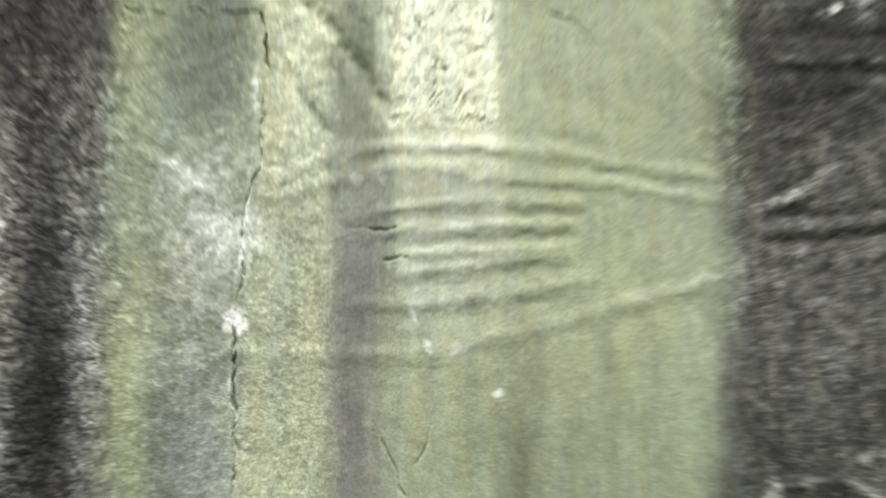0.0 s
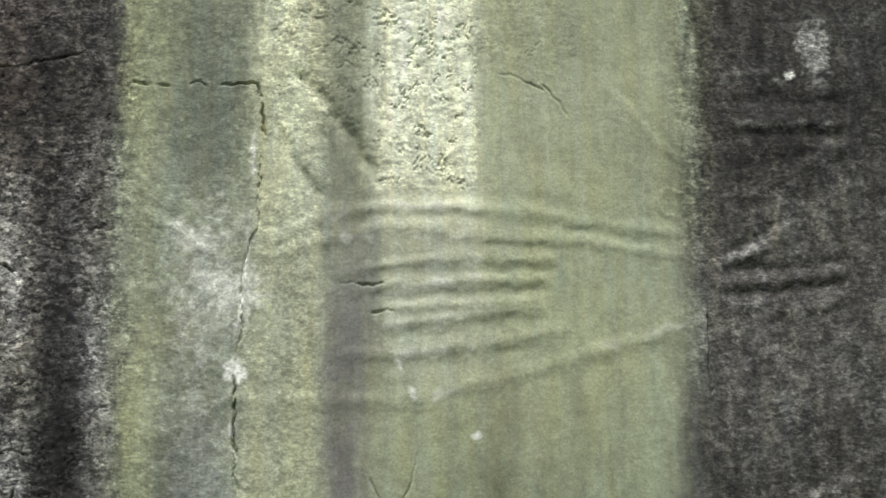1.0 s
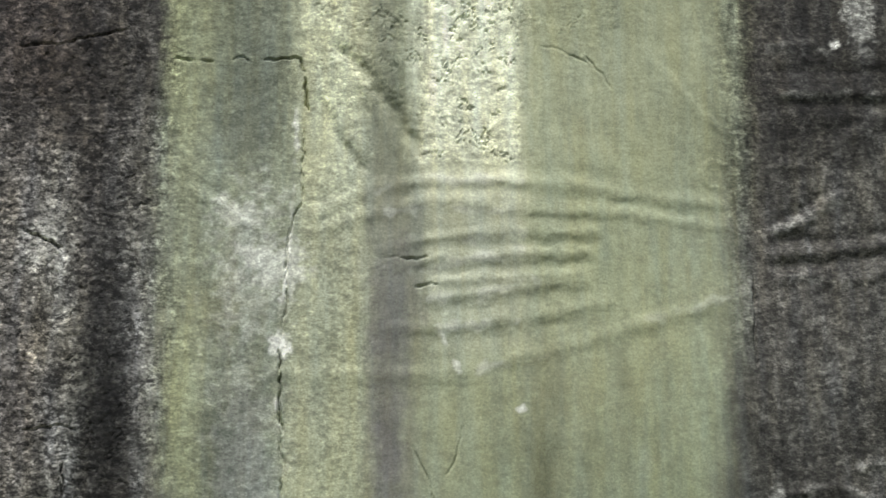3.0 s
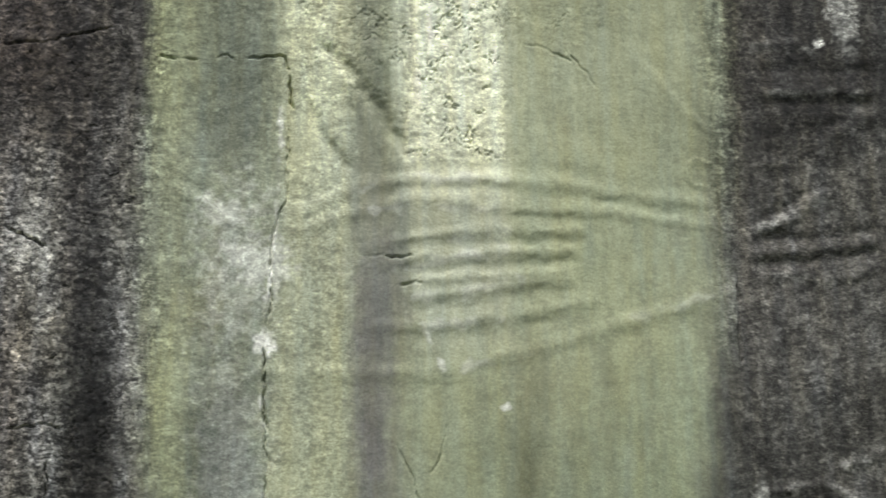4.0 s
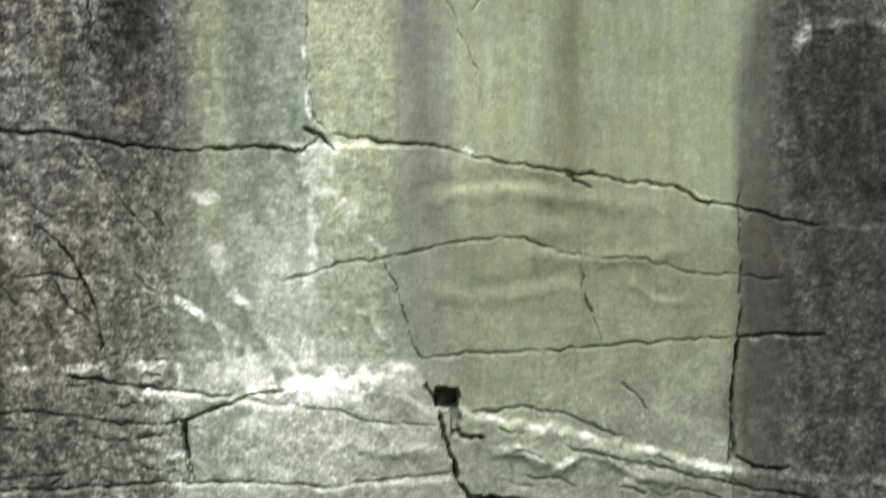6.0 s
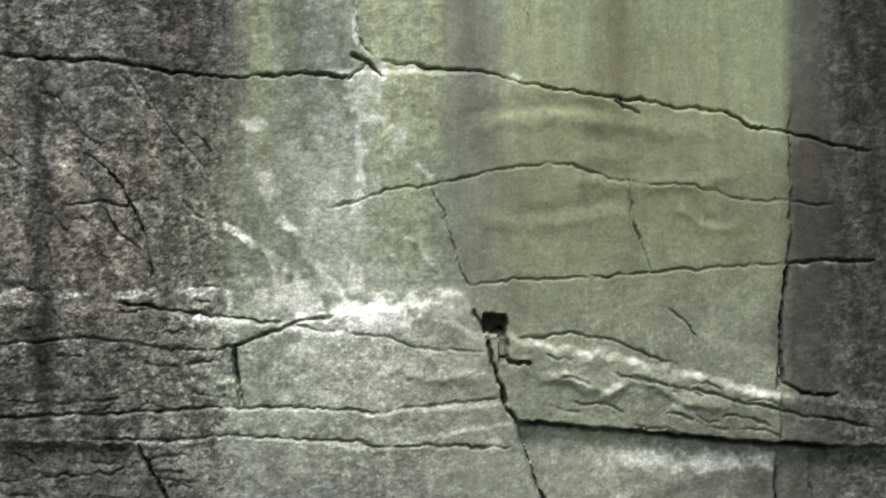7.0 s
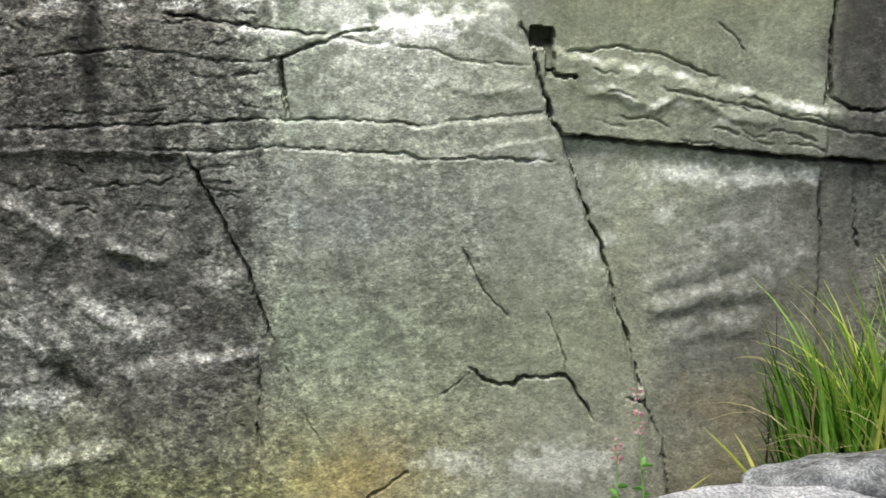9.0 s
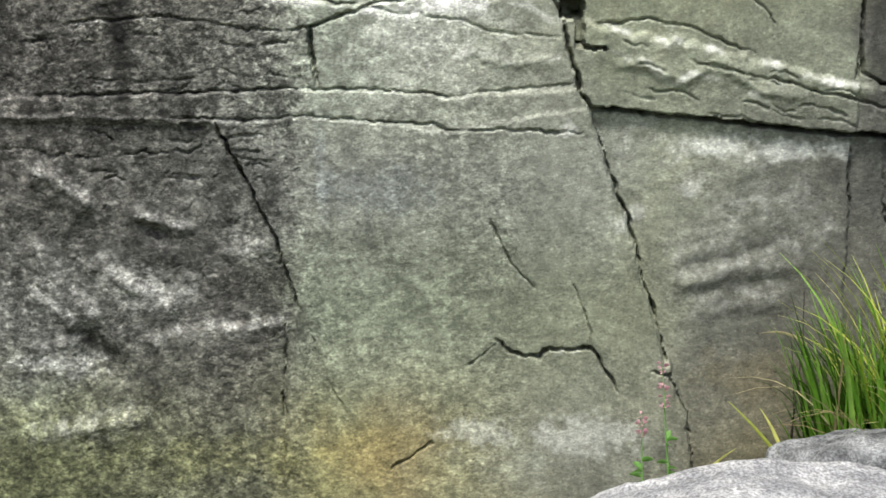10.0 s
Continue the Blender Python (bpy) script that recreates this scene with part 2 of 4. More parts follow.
# the joints that part the face into slabs: heights over x, places over z
BED_HIGH = line_z([(-0.88, 1.918), (-0.59, 1.899), (-0.324, 1.857), (-0.03, 1.87), (0.266, 1.867), (0.59, 1.803), (0.876, 1.763), (1.027, 1.71), (1.23, 1.667)])
BED_MID = line_z([(-0.896, 1.339), (-0.596, 1.327), (-0.362, 1.294), (-0.2, 1.28), (-0.08, 1.306), (0.124, 1.323), (0.247, 1.355), (0.533, 1.371), (0.779, 1.39), (1.0, 1.398), (1.231, 1.401)])
BED_LOW = line_z([(-0.905, 1.015), (-0.651, 1.007), (-0.5, 1.0), (-0.368, 1.011), (-0.15, 1.0), (0.01, 0.977), (0.338, 1.03), (0.445, 1.017), (0.706, 0.992), (1.023, 0.961), (1.145, 0.954)])
LEDGE = line_z([(0.273, 1.266), (0.348, 1.244), (0.45, 1.211), (0.559, 1.196), (0.682, 1.159), (0.834, 1.129), (0.944, 1.094), (1.232, 1.057)])
SHELF = line_z([(-0.904, 1.057), (-0.77, 1.062), (-0.569, 1.067), (-0.367, 1.077), (-0.097, 1.07), (0.025, 1.061), (0.312, 1.075)])
SLANT = line_x([(0.186, 1.391), (0.251, 1.298), (0.305, 1.149), (0.35, 1.029), (0.406, 0.859), (0.466, 0.689), (0.522, 0.501), (0.604, 0.265), (0.621, 0.1)])
LEFT_SLANT = line_x([(-0.549, 1.001), (-0.473, 0.854), (-0.409, 0.713), (-0.352, 0.541), (-0.389, 0.323), (-0.391, 0.115)])
UPRIGHT = line_x([(1.17, 3.6), (1.15, 2.6), (1.13, 2.3), (1.07, 2.05), (1.035, 1.85), (1.02, 1.724), (1.024, 1.534), (1.016, 1.404), (0.994, 1.179), (0.988, 1.0)])

# slabs stand a little before or behind one another
BROKEN = 0.007 * fbm(X, Z, 0.06, 151, 3, 1.0, 0.6)
left_of_slant = smooth(0.006, -0.006, X - SLANT)
H += 0.012 * smooth(0.004, -0.006, Z - BED_HIGH)
H += 0.022 * smooth(0.004, -0.014, Z + BROKEN - BED_MID) * (1 + 0.3 * fbm(X, Z, 0.08, 153, 3) * np.exp(np.minimum(Z - BED_MID, 0) / 0.06)) * left_of_slant
H += 0.02 * smooth(0.004, -0.014, Z + 1.6 * BROKEN - LEDGE) * (1 + 0.3 * fbm(X, Z, 0.07, 155, 3) * np.exp(np.minimum(Z - LEDGE, 0) / 0.09)) * (1 - left_of_slant)
H -= 0.026 * smooth(0.005, -0.003, Z - BED_LOW) * (1 - left_of_slant)
H += 0.007 * smooth(0.003, -0.006, Z - SHELF) * left_of_slant
H += 0.006 * smooth(0.003, -0.006, Z - BED_LOW) * left_of_slant
MELT = 0.004 + 0.03 * smooth(1.72, 1.86, Z)
H -= 0.012 * (1 - 0.5 * smooth(1.72, 1.86, Z)) * smooth(-MELT, MELT, X - UPRIGHT)
H -= 0.014 * smooth(0.004, -0.004, X - LEFT_SLANT) * smooth(0.0, -0.03, Z - BED_LOW)
# leaning base, rougher foot
H += 0.05 * smooth(0.6, 0.0, Z) + 0.00035 * fbm(X, Z, 0.07, 41, 4, 0.7, 0.6) * smooth(1.45, 1.0, Z) + 0.0003 * fbm(X, Z, 0.025, 43, 2)
# hammered patch high on the face
patch = smooth(0.30, 0.325, X + 0.012 * fbm(X, Z, 0.08, 3, 2)) * smooth(0.585, 0.56, X + 0.012 * fbm(X, Z, 0.08, 4, 2)) * smooth(2.97, 3.0, Z)
rough = np.maximum(patch, 0.55 * smooth(0.62, 0.5, X) * smooth(0.02, 0.06, X) * smooth(3.05, 3.3, Z + 0.08 * fbm(X, Z, 0.1, 8, 2)))
rough = np.maximum(rough, 0.35 * smooth(3.2, 3.45, Z + 0.1 * fbm(X, Z, 0.12, 14, 3)) * smooth(1.0, 0.7, X) * smooth(0.0, 0.1, X))
H += rough * (0.0016 * fbm(X, Z, 0.03, 61, 2) - 0.006 * smooth(0.16, 0.03, np.abs(fbm(X, Z, 0.034, 67, 3, 0.65, 0.7))) * smooth(-0.05, 0.35, fbm(X, Z, 0.06, 69, 2)))
H += (0.001 * fbm(X, Z, 0.03, 63, 2) - 0.003 * smooth(0.14, 0.03, np.abs(fbm(X, Z, 0.03, 65, 2))) * smooth(0.0, 0.4, fbm(X, Z, 0.04, 68, 2))) * smooth(-0.28, -0.38, X + 0.02 * fbm(X, Z, 0.06, 6, 2))

# joints, folds and swells of the relief (width, depth or height, run)
crack(0.003, 0.0050, (-0.309, 3.255), (-0.267, 3.249), (-0.210, 3.243))
crack(0.003, 0.0060, (-0.160, 3.252), (-0.132, 3.261), (-0.117, 3.250))
crack(0.003, 0.0080, (-0.084, 3.256), (-0.031, 3.258), (0.012, 3.255), (0.023, 3.216))
crack(0.006, 0.0120, (0.024, 3.201), (0.028, 3.155), (0.039, 3.114))
crack(0.003, 0.0060, (-0.690, 3.270), (-0.593, 3.284), (-0.411, 3.326))
crack(0.003, 0.0060, (0.022, 3.101), (0.021, 2.861), (-0.002, 2.831), (-0.015, 2.743), (-0.012, 2.599), (-0.026, 2.499))
crack(0.005, 0.0110, (-0.027, 2.492), (-0.029, 2.408), (-0.022, 2.290))
crack(0.003, 0.0050, (-0.022, 2.290), (-0.019, 2.166), (-0.020, 2.057), (-0.013, 1.949), (0.023, 1.902))
crack(0.003, 0.0070, (-0.660, 2.788), (-0.605, 2.767), (-0.556, 2.740))
crack(0.003, 0.0060, (-0.630, 2.294), (-0.552, 2.301), (-0.505, 2.291))
crack(0.004, 0.0080, (-0.539, 2.219), (-0.528, 2.084))
crack(0.003, 0.0050, (0.223, 2.733), (0.336, 2.732))
crack(0.004, 0.0070, (0.307, 2.661), (0.357, 2.665))
crack(0.002, 0.0030, (0.294, 2.264), (0.342, 2.146), (0.386, 2.043), (0.401, 1.894))
crack(0.002, 0.0030, (0.377, 2.187), (0.405, 2.253), (0.419, 2.315))
crack(0.003, 0.0060, (1.171, 2.706), (1.166, 2.60), (1.160, 2.47))
crack(0.002, 0.0030, (0.642, 3.315), (0.693, 3.305), (0.759, 3.266))
crack(0.002, 0.0030, (0.753, 3.286), (0.796, 3.240), (0.817, 3.202))
crack(0.006, 0.0160, (-0.879, 1.918), (-0.734, 1.904), (-0.589, 1.899), (-0.457, 1.872), (-0.324, 1.857), (-0.137, 1.864), (-0.030, 1.856), (0.004, 1.889))
crack(0.009, 0.0220, (-0.029, 1.912), (0.008, 1.896), (0.040, 1.858))
crack(0.005, 0.0130, (0.041, 1.896), (0.132, 1.882), (0.266, 1.867), (0.455, 1.825), (0.590, 1.803), (0.876, 1.763), (0.931, 1.732), (1.027, 1.710), (1.230, 1.667))
crack(0.003, 0.0070, (0.570, 1.807), (0.617, 1.783), (0.658, 1.762))
crack(0.003, 0.0060, (-0.088, 1.549), (-0.021, 1.561), (0.047, 1.585), (0.182, 1.602), (0.277, 1.625), (0.372, 1.640), (0.494, 1.642), (0.603, 1.607), (0.657, 1.597))
crack(0.002, 0.0040, (0.657, 1.597), (0.794, 1.589), (0.890, 1.556), (1.013, 1.548), (1.137, 1.538))
crack(0.003, 0.0060, (0.155, 1.586), (0.181, 1.532), (0.207, 1.450), (0.227, 1.382), (0.247, 1.355))
crack(0.003, 0.0060, (0.623, 1.621), (0.636, 1.539), (0.656, 1.444), (0.683, 1.389))
crack(0.003, 0.0070, (0.247, 1.355), (0.342, 1.370), (0.533, 1.371), (0.670, 1.382), (0.779, 1.390), (0.999, 1.398))
crack(0.005, 0.0100, (1.006, 1.398), (1.110, 1.407), (1.231, 1.401))
crack(0.003, 0.0070, (1.020, 1.724), (1.024, 1.534), (1.016, 1.404))
crack(0.007, 0.0160, (1.013, 1.404), (1.002, 1.288), (0.994, 1.179), (0.988, 1.089))
crack(0.006, 0.0140, (-0.596, 1.327), (-0.456, 1.307), (-0.362, 1.294), (-0.201, 1.274))
crack(0.003, 0.0070, (-0.899, 1.231), (-0.658, 1.247), (-0.458, 1.217), (-0.364, 1.215))
crack(0.005, 0.0120, (-0.364, 1.213), (-0.318, 1.220), (-0.255, 1.247), (-0.174, 1.273), (-0.079, 1.292))
crack(0.008, 0.0180, (-0.314, 1.221), (-0.310, 1.160), (-0.296, 1.085))
crack(0.004, 0.0100, (-0.904, 1.057), (-0.770, 1.062), (-0.569, 1.067), (-0.367, 1.079), (-0.097, 1.070), (0.025, 1.061))
crack(0.003, 0.0050, (0.025, 1.059), (0.175, 1.076), (0.312, 1.088))
crack(0.003, 0.0090, (-0.651, 1.010), (-0.503, 1.000), (-0.368, 1.011), (-0.152, 1.000), (-0.030, 0.994), (0.011, 0.977), (0.147, 0.979), (0.338, 0.968))
crack(0.006, 0.0140, (-0.549, 1.001), (-0.524, 0.952), (-0.473, 0.854), (-0.409, 0.713), (-0.352, 0.541))
crack(0.003, 0.0070, (-0.387, 0.513), (-0.389, 0.323), (-0.391, 0.115))
crack(0.005, 0.0100, (-0.393, 0.326), (-0.386, 0.264))
crack(0.004, 0.0080, (0.251, 1.298), (0.277, 1.257))
crack(0.01, 0.0240, (0.274, 1.264), (0.305, 1.149), (0.325, 1.081), (0.350, 1.029))
crack(0.006, 0.0150, (0.350, 1.029), (0.371, 0.957), (0.406, 0.859), (0.456, 0.746), (0.466, 0.689))
crack(0.008, 0.0180, (0.466, 0.689), (0.493, 0.588), (0.522, 0.501), (0.549, 0.399))
crack(0.006, 0.0130, (0.524, 0.385), (0.559, 0.370), (0.604, 0.265), (0.621, 0.100))
crack(0.003, 0.0060, (0.510, 0.385), (0.545, 0.384))
crack(0.012, 0.0300, (0.350, 1.031), (0.445, 1.017), (0.569, 1.007), (0.706, 0.992), (0.858, 0.974), (1.023, 0.961), (1.145, 0.954))
crack(0.005, 0.0090, (0.982, 0.957), (0.989, 0.775))
crack(0.004, 0.0080, (0.342, 1.230), (0.497, 1.239), (0.592, 1.217), (0.743, 1.159))
crack(0.004, 0.0080, (1.066, 0.936), (1.075, 0.795), (1.086, 0.732))
crack(0.006, 0.0120, (0.998, 1.190), (1.001, 1.108), (1.045, 1.088), (1.139, 1.078))
crack(0.004, 0.0090, (0.586, 1.142), (0.792, 1.097), (0.999, 1.043), (1.233, 0.997))
crack(0.006, 0.0150, (0.129, 0.458), (0.171, 0.426), (0.234, 0.415), (0.262, 0.435), (0.365, 0.438), (0.389, 0.401), (0.432, 0.334))
crack(0.003, 0.0050, (0.058, 0.391), (0.104, 0.422), (0.132, 0.451))
crack(0.004, 0.0070, (0.110, 0.757), (0.158, 0.664), (0.227, 0.584))
crack(0.003, 0.0050, (0.318, 0.598), (0.353, 0.504), (0.368, 0.438))
crack(0.004, 0.0070, (-0.129, 0.138), (-0.071, 0.173), (-0.021, 0.203))
crack(0.002, 0.0040, (-0.332, 0.498), (-0.280, 0.351), (-0.239, 0.277))
crack(0.002, 0.0040, (-0.583, 1.876), (-0.486, 1.768), (-0.382, 1.640))
crack(0.006, 0.0110, (-0.634, 1.663), (-0.576, 1.602), (-0.551, 1.548), (-0.525, 1.488), (-0.508, 1.380))
crack(0.004, 0.0070, (-0.717, 1.557), (-0.623, 1.570), (-0.557, 1.555))
crack(0.004, 0.0070, (-0.624, 1.556), (-0.585, 1.495), (-0.543, 1.458))
crack(0.003, 0.0050, (0.724, 1.293), (0.779, 1.251), (0.793, 1.223))
crack(0.003, 0.0050, (-0.221, 1.274), (0.042, 1.236), (0.136, 1.210), (0.293, 1.197))
crack(0.003, 0.0050, (-0.856, 1.099), (-0.721, 1.091), (-0.586, 1.103))
groove(0.018, 0.0019, (0.025, 2.865), (0.166, 2.923), (0.337, 2.958), (0.539, 2.969), (0.743, 2.966), (0.845, 2.950))
groove(0.016, 0.0019, (0.223, 2.883), (0.337, 2.915), (0.524, 2.915), (0.668, 2.898), (0.857, 2.894), (1.032, 2.859))
groove(0.013, 0.0022, (0.551, 2.850), (0.681, 2.842), (0.797, 2.833))
groove(0.014, 0.0019, (0.364, 2.763), (0.535, 2.771), (0.679, 2.778), (0.795, 2.773))
groove(0.014, 0.0022, (0.293, 2.687), (0.449, 2.705), (0.591, 2.713), (0.779, 2.736))
groove(0.017, 0.0019, (0.293, 2.596), (0.519, 2.618), (0.661, 2.643), (0.776, 2.655))
groove(0.018, 0.0022, (0.307, 2.518), (0.489, 2.525), (0.588, 2.550), (0.731, 2.581))
groove(0.016, 0.0081, (0.049, 3.178), (0.122, 3.028), (0.201, 2.936))
groove(0.020, 0.0124, (0.076, 3.319), (0.193, 3.214), (0.294, 3.063), (0.330, 2.969))
groove(0.010, 0.0009, (0.941, 3.308), (1.033, 3.184), (1.155, 3.073))
groove(0.014, 0.0031, (-0.249, 2.936), (-0.185, 2.889), (-0.100, 2.832))
groove(0.013, 0.0025, (-0.268, 2.482), (-0.185, 2.444), (-0.077, 2.457))
groove(0.017, 0.0050, (1.193, 2.832), (1.300, 2.881), (1.395, 2.945))
groove(0.016, 0.0055, (1.191, 2.796), (1.325, 2.804), (1.476, 2.821), (1.579, 2.834))
groove(0.016, 0.0055, (1.187, 2.727), (1.395, 2.745), (1.574, 2.776))
groove(0.021, 0.0060, (1.344, 3.083), (1.437, 3.106), (1.517, 3.143))
groove(0.021, 0.0045, (1.219, 3.253), (1.419, 3.271), (1.616, 3.266))
groove(0.018, 0.0040, (1.213, 3.158), (1.351, 3.173), (1.609, 3.178))
groove(0.022, 0.0040, (0.211, 1.740), (0.292, 1.775), (0.455, 1.784), (0.617, 1.762))
groove(0.018, 0.0040, (0.494, 1.638), (0.603, 1.624), (0.644, 1.620))
groove(0.019, 0.0040, (0.508, 1.706), (0.617, 1.695))
groove(0.022, 0.0040, (0.316, 1.516), (0.452, 1.528), (0.534, 1.543), (0.630, 1.560))
groove(0.019, 0.0040, (0.753, 1.538), (0.821, 1.503), (0.903, 1.497))
groove(0.026, 0.0324, (-0.765, 0.762), (-0.698, 0.724), (-0.624, 0.680))
groove(0.034, 0.0297, (-0.929, 0.519), (-0.838, 0.402), (-0.729, 0.357))
ridge(0.018, 0.0036, (0.012, 2.809), (0.110, 2.870), (0.223, 2.925), (0.366, 2.940), (0.553, 2.937), (0.741, 2.926), (0.887, 2.907), (1.152, 2.889))
ridge(0.017, 0.0032, (0.013, 2.769), (0.110, 2.818), (0.223, 2.853), (0.351, 2.890), (0.537, 2.863), (0.667, 2.852), (0.827, 2.863), (0.929, 2.851), (1.148, 2.825))
ridge(0.014, 0.0032, (0.195, 2.747), (0.365, 2.787), (0.536, 2.809), (0.680, 2.803), (0.796, 2.807))
ridge(0.014, 0.0032, (0.237, 2.704), (0.364, 2.732), (0.535, 2.744), (0.779, 2.755))
ridge(0.014, 0.0032, (0.336, 2.668), (0.449, 2.678), (0.591, 2.685), (0.749, 2.701))
ridge(0.014, 0.0032, (0.293, 2.631), (0.448, 2.641), (0.590, 2.662), (0.763, 2.681))
ridge(0.017, 0.0032, (0.196, 2.548), (0.293, 2.553), (0.447, 2.568), (0.589, 2.586), (0.818, 2.626))
ridge(0.021, 0.0036, (-0.131, 2.426), (0.032, 2.434), (0.390, 2.440), (0.488, 2.469), (0.587, 2.486), (0.729, 2.523), (0.873, 2.569), (1.153, 2.656))
ridge(0.020, 0.0044, (0.020, 3.224), (0.093, 3.103), (0.166, 2.968))
ridge(0.018, 0.0037, (0.135, 3.243), (0.222, 3.107), (0.265, 2.971))
ridge(0.014, 0.0018, (0.918, 3.297), (1.018, 3.173), (1.139, 3.062))
ridge(0.014, 0.0037, (-0.269, 2.910), (-0.191, 2.868), (-0.113, 2.814), (-0.057, 2.771))
ridge(0.018, 0.0060, (1.192, 2.818), (1.298, 2.846), (1.393, 2.914), (1.462, 2.939))
ridge(0.016, 0.0050, (1.189, 2.764), (1.397, 2.776), (1.576, 2.800))
ridge(0.017, 0.0050, (1.199, 2.688), (1.318, 2.711), (1.391, 2.691), (1.570, 2.728))
ridge(0.021, 0.0060, (1.403, 3.061), (1.467, 3.102), (1.607, 3.162))
ridge(0.018, 0.0040, (1.215, 3.198), (1.612, 3.213))
ridge(0.018, 0.0040, (1.224, 3.334), (1.424, 3.345))
ridge(0.018, 0.0040, (1.204, 3.006), (1.331, 3.005))
ridge(0.014, 0.0055, (1.189, 2.141), (1.349, 2.167), (1.434, 2.134), (1.530, 2.085))
ridge(0.014, 0.0050, (1.379, 2.198), (1.439, 2.224), (1.540, 2.249))
ridge(0.024, 0.0070, (1.340, 1.739), (1.414, 1.793), (1.515, 1.847))
ridge(0.020, 0.0036, (0.251, 1.706), (0.319, 1.746), (0.454, 1.757), (0.617, 1.735), (0.862, 1.699))
ridge(0.018, 0.0036, (0.480, 1.609), (0.630, 1.591), (0.794, 1.594), (0.917, 1.617))
ridge(0.019, 0.0036, (0.235, 1.515), (0.357, 1.502), (0.520, 1.516), (0.630, 1.539))
ridge(0.016, 0.0036, (0.725, 1.551), (0.807, 1.496), (0.917, 1.474))
ridge(0.010, 0.0048, (0.093, 1.482), (0.139, 1.438), (0.172, 1.383))
ridge(0.010, 0.0054, (-0.210, 1.517), (-0.164, 1.476), (-0.112, 1.374))
ridge(0.010, 0.0054, (-0.318, 1.492), (-0.225, 1.436), (-0.166, 1.368))
ridge(0.014, 0.0060, (0.027, 1.154), (0.081, 1.167), (0.135, 1.136), (0.285, 1.143))
ridge(0.012, 0.0072, (0.394, 1.131), (0.490, 1.132), (0.572, 1.092), (0.655, 1.143), (0.751, 1.070), (0.875, 1.057))
fold(0.015, 0.0291, (-1.003, 0.902), (-0.923, 0.862), (-0.832, 0.786))
fold(0.015, 0.0310, (-0.763, 0.788), (-0.682, 0.759), (-0.601, 0.732))
fold(0.019, 0.0271, (-0.865, 0.676), (-0.746, 0.589), (-0.623, 0.542))
fold(0.022, 0.0233, (-0.986, 0.720), (-0.926, 0.577), (-0.819, 0.504))
fold(0.015, 0.0310, (-1.032, 0.437), (-0.947, 0.455), (-0.877, 0.461))
fold(0.014, 0.0175, (-0.752, 0.459), (-0.611, 0.487), (-0.360, 0.509))
fold(0.015, 0.0291, (-1.044, 0.232), (-0.875, 0.248), (-0.718, 0.286))
fold(0.019, 0.0155, (-0.562, 0.680), (-0.465, 0.697), (-0.396, 0.699))
fold(0.022, 0.0067, (0.391, 0.943), (0.501, 0.969), (0.584, 0.913), (0.648, 0.821))
fold(0.016, 0.0067, (0.732, 0.939), (0.779, 0.848))
fold(0.024, 0.0067, (0.629, 0.765), (0.780, 0.799), (0.918, 0.818))
fold(0.018, 0.0060, (0.548, 0.602), (0.784, 0.664), (0.977, 0.747))
fold(0.018, 0.0060, (0.577, 0.540), (0.856, 0.598))
fold(0.018, 0.0060, (0.533, 0.652), (0.755, 0.728))
fold(0.014, 0.0175, (-1.022, 0.592), (-0.955, 0.549), (-0.876, 0.475))
ridge(0.022, 0.0052, (0.222, 3.324), (0.309, 3.186), (0.366, 3.049))

# slow swells of the lower slabs
groove(0.022, 0.0035, (0.541, 0.744), (0.748, 0.776), (0.954, 0.823))
groove(0.02, 0.0035, (0.556, 0.623), (0.75, 0.67), (0.944, 0.696))
groove(0.022, 0.0035, (0.571, 0.551), (0.753, 0.584), (0.892, 0.596))
ridge(0.02, 0.005, (0.529, 0.587), (0.724, 0.62), (0.918, 0.646))
ridge(0.02, 0.004, (0.572, 0.5), (0.74, 0.541), (0.866, 0.545))
groove(0.02, 0.004, (0.469, 0.983), (0.58, 0.912), (0.644, 0.799))
ridge(0.022, 0.005, (0.401, 0.97), (0.496, 0.982), (0.579, 0.926))
groove(0.016, 0.003, (0.237, 0.875), (0.278, 0.748), (0.334, 0.547))
ridge(0.02, 0.003, (0.099, 0.877), (0.126, 0.778), (0.194, 0.664))
# a whorl where the folds meet the edge of the band
ridge(0.009, 0.0022, (1.117, 2.976), (1.111, 2.996), (1.094, 3.008), (1.072, 3.008), (1.055, 2.996), (1.049, 2.976), (1.055, 2.956), (1.072, 2.944), (1.094, 2.944), (1.111, 2.956))

rng = random.Random(12)
for _ in range(46):
    x, z, run = rng.uniform(-1.08, -0.4), rng.uniform(0.8, 1.36), rng.uniform(0.03, 0.11)
    crack(rng.uniform(0.003, 0.005), rng.uniform(0.003, 0.007), (x, z), (x + run * 0.5, z + rng.uniform(-0.012, 0.008)), (x + run, z + rng.uniform(-0.025, 0.012)))
for _ in range(16):
    x, z, run = rng.uniform(-1.0, -0.4), rng.uniform(1.36, 1.9), rng.uniform(0.03, 0.09)
    crack(0.003, rng.uniform(0.003, 0.005), (x, z), (x + run * 0.5, z - rng.uniform(0.0, 0.05)), (x + run * rng.uniform(0.4, 1.2), z - rng.uniform(0.03, 0.1)))
for _ in range(14):
    x, z, run = rng.uniform(0.4, 1.0), rng.uniform(1.06, 1.2), rng.uniform(0.05, 0.14)
    z -= 0.22 * (x - 0.4)
    crack(0.003, rng.uniform(0.003, 0.006), (x, z), (x + run * 0.5, z - run * 0.1 + rng.uniform(-0.01, 0.01)), (x + run, z - run * 0.22))

# square socket with its slot beside the slanting joint
WOBBLE = fbm(X, Z, 0.03, 161, 2)


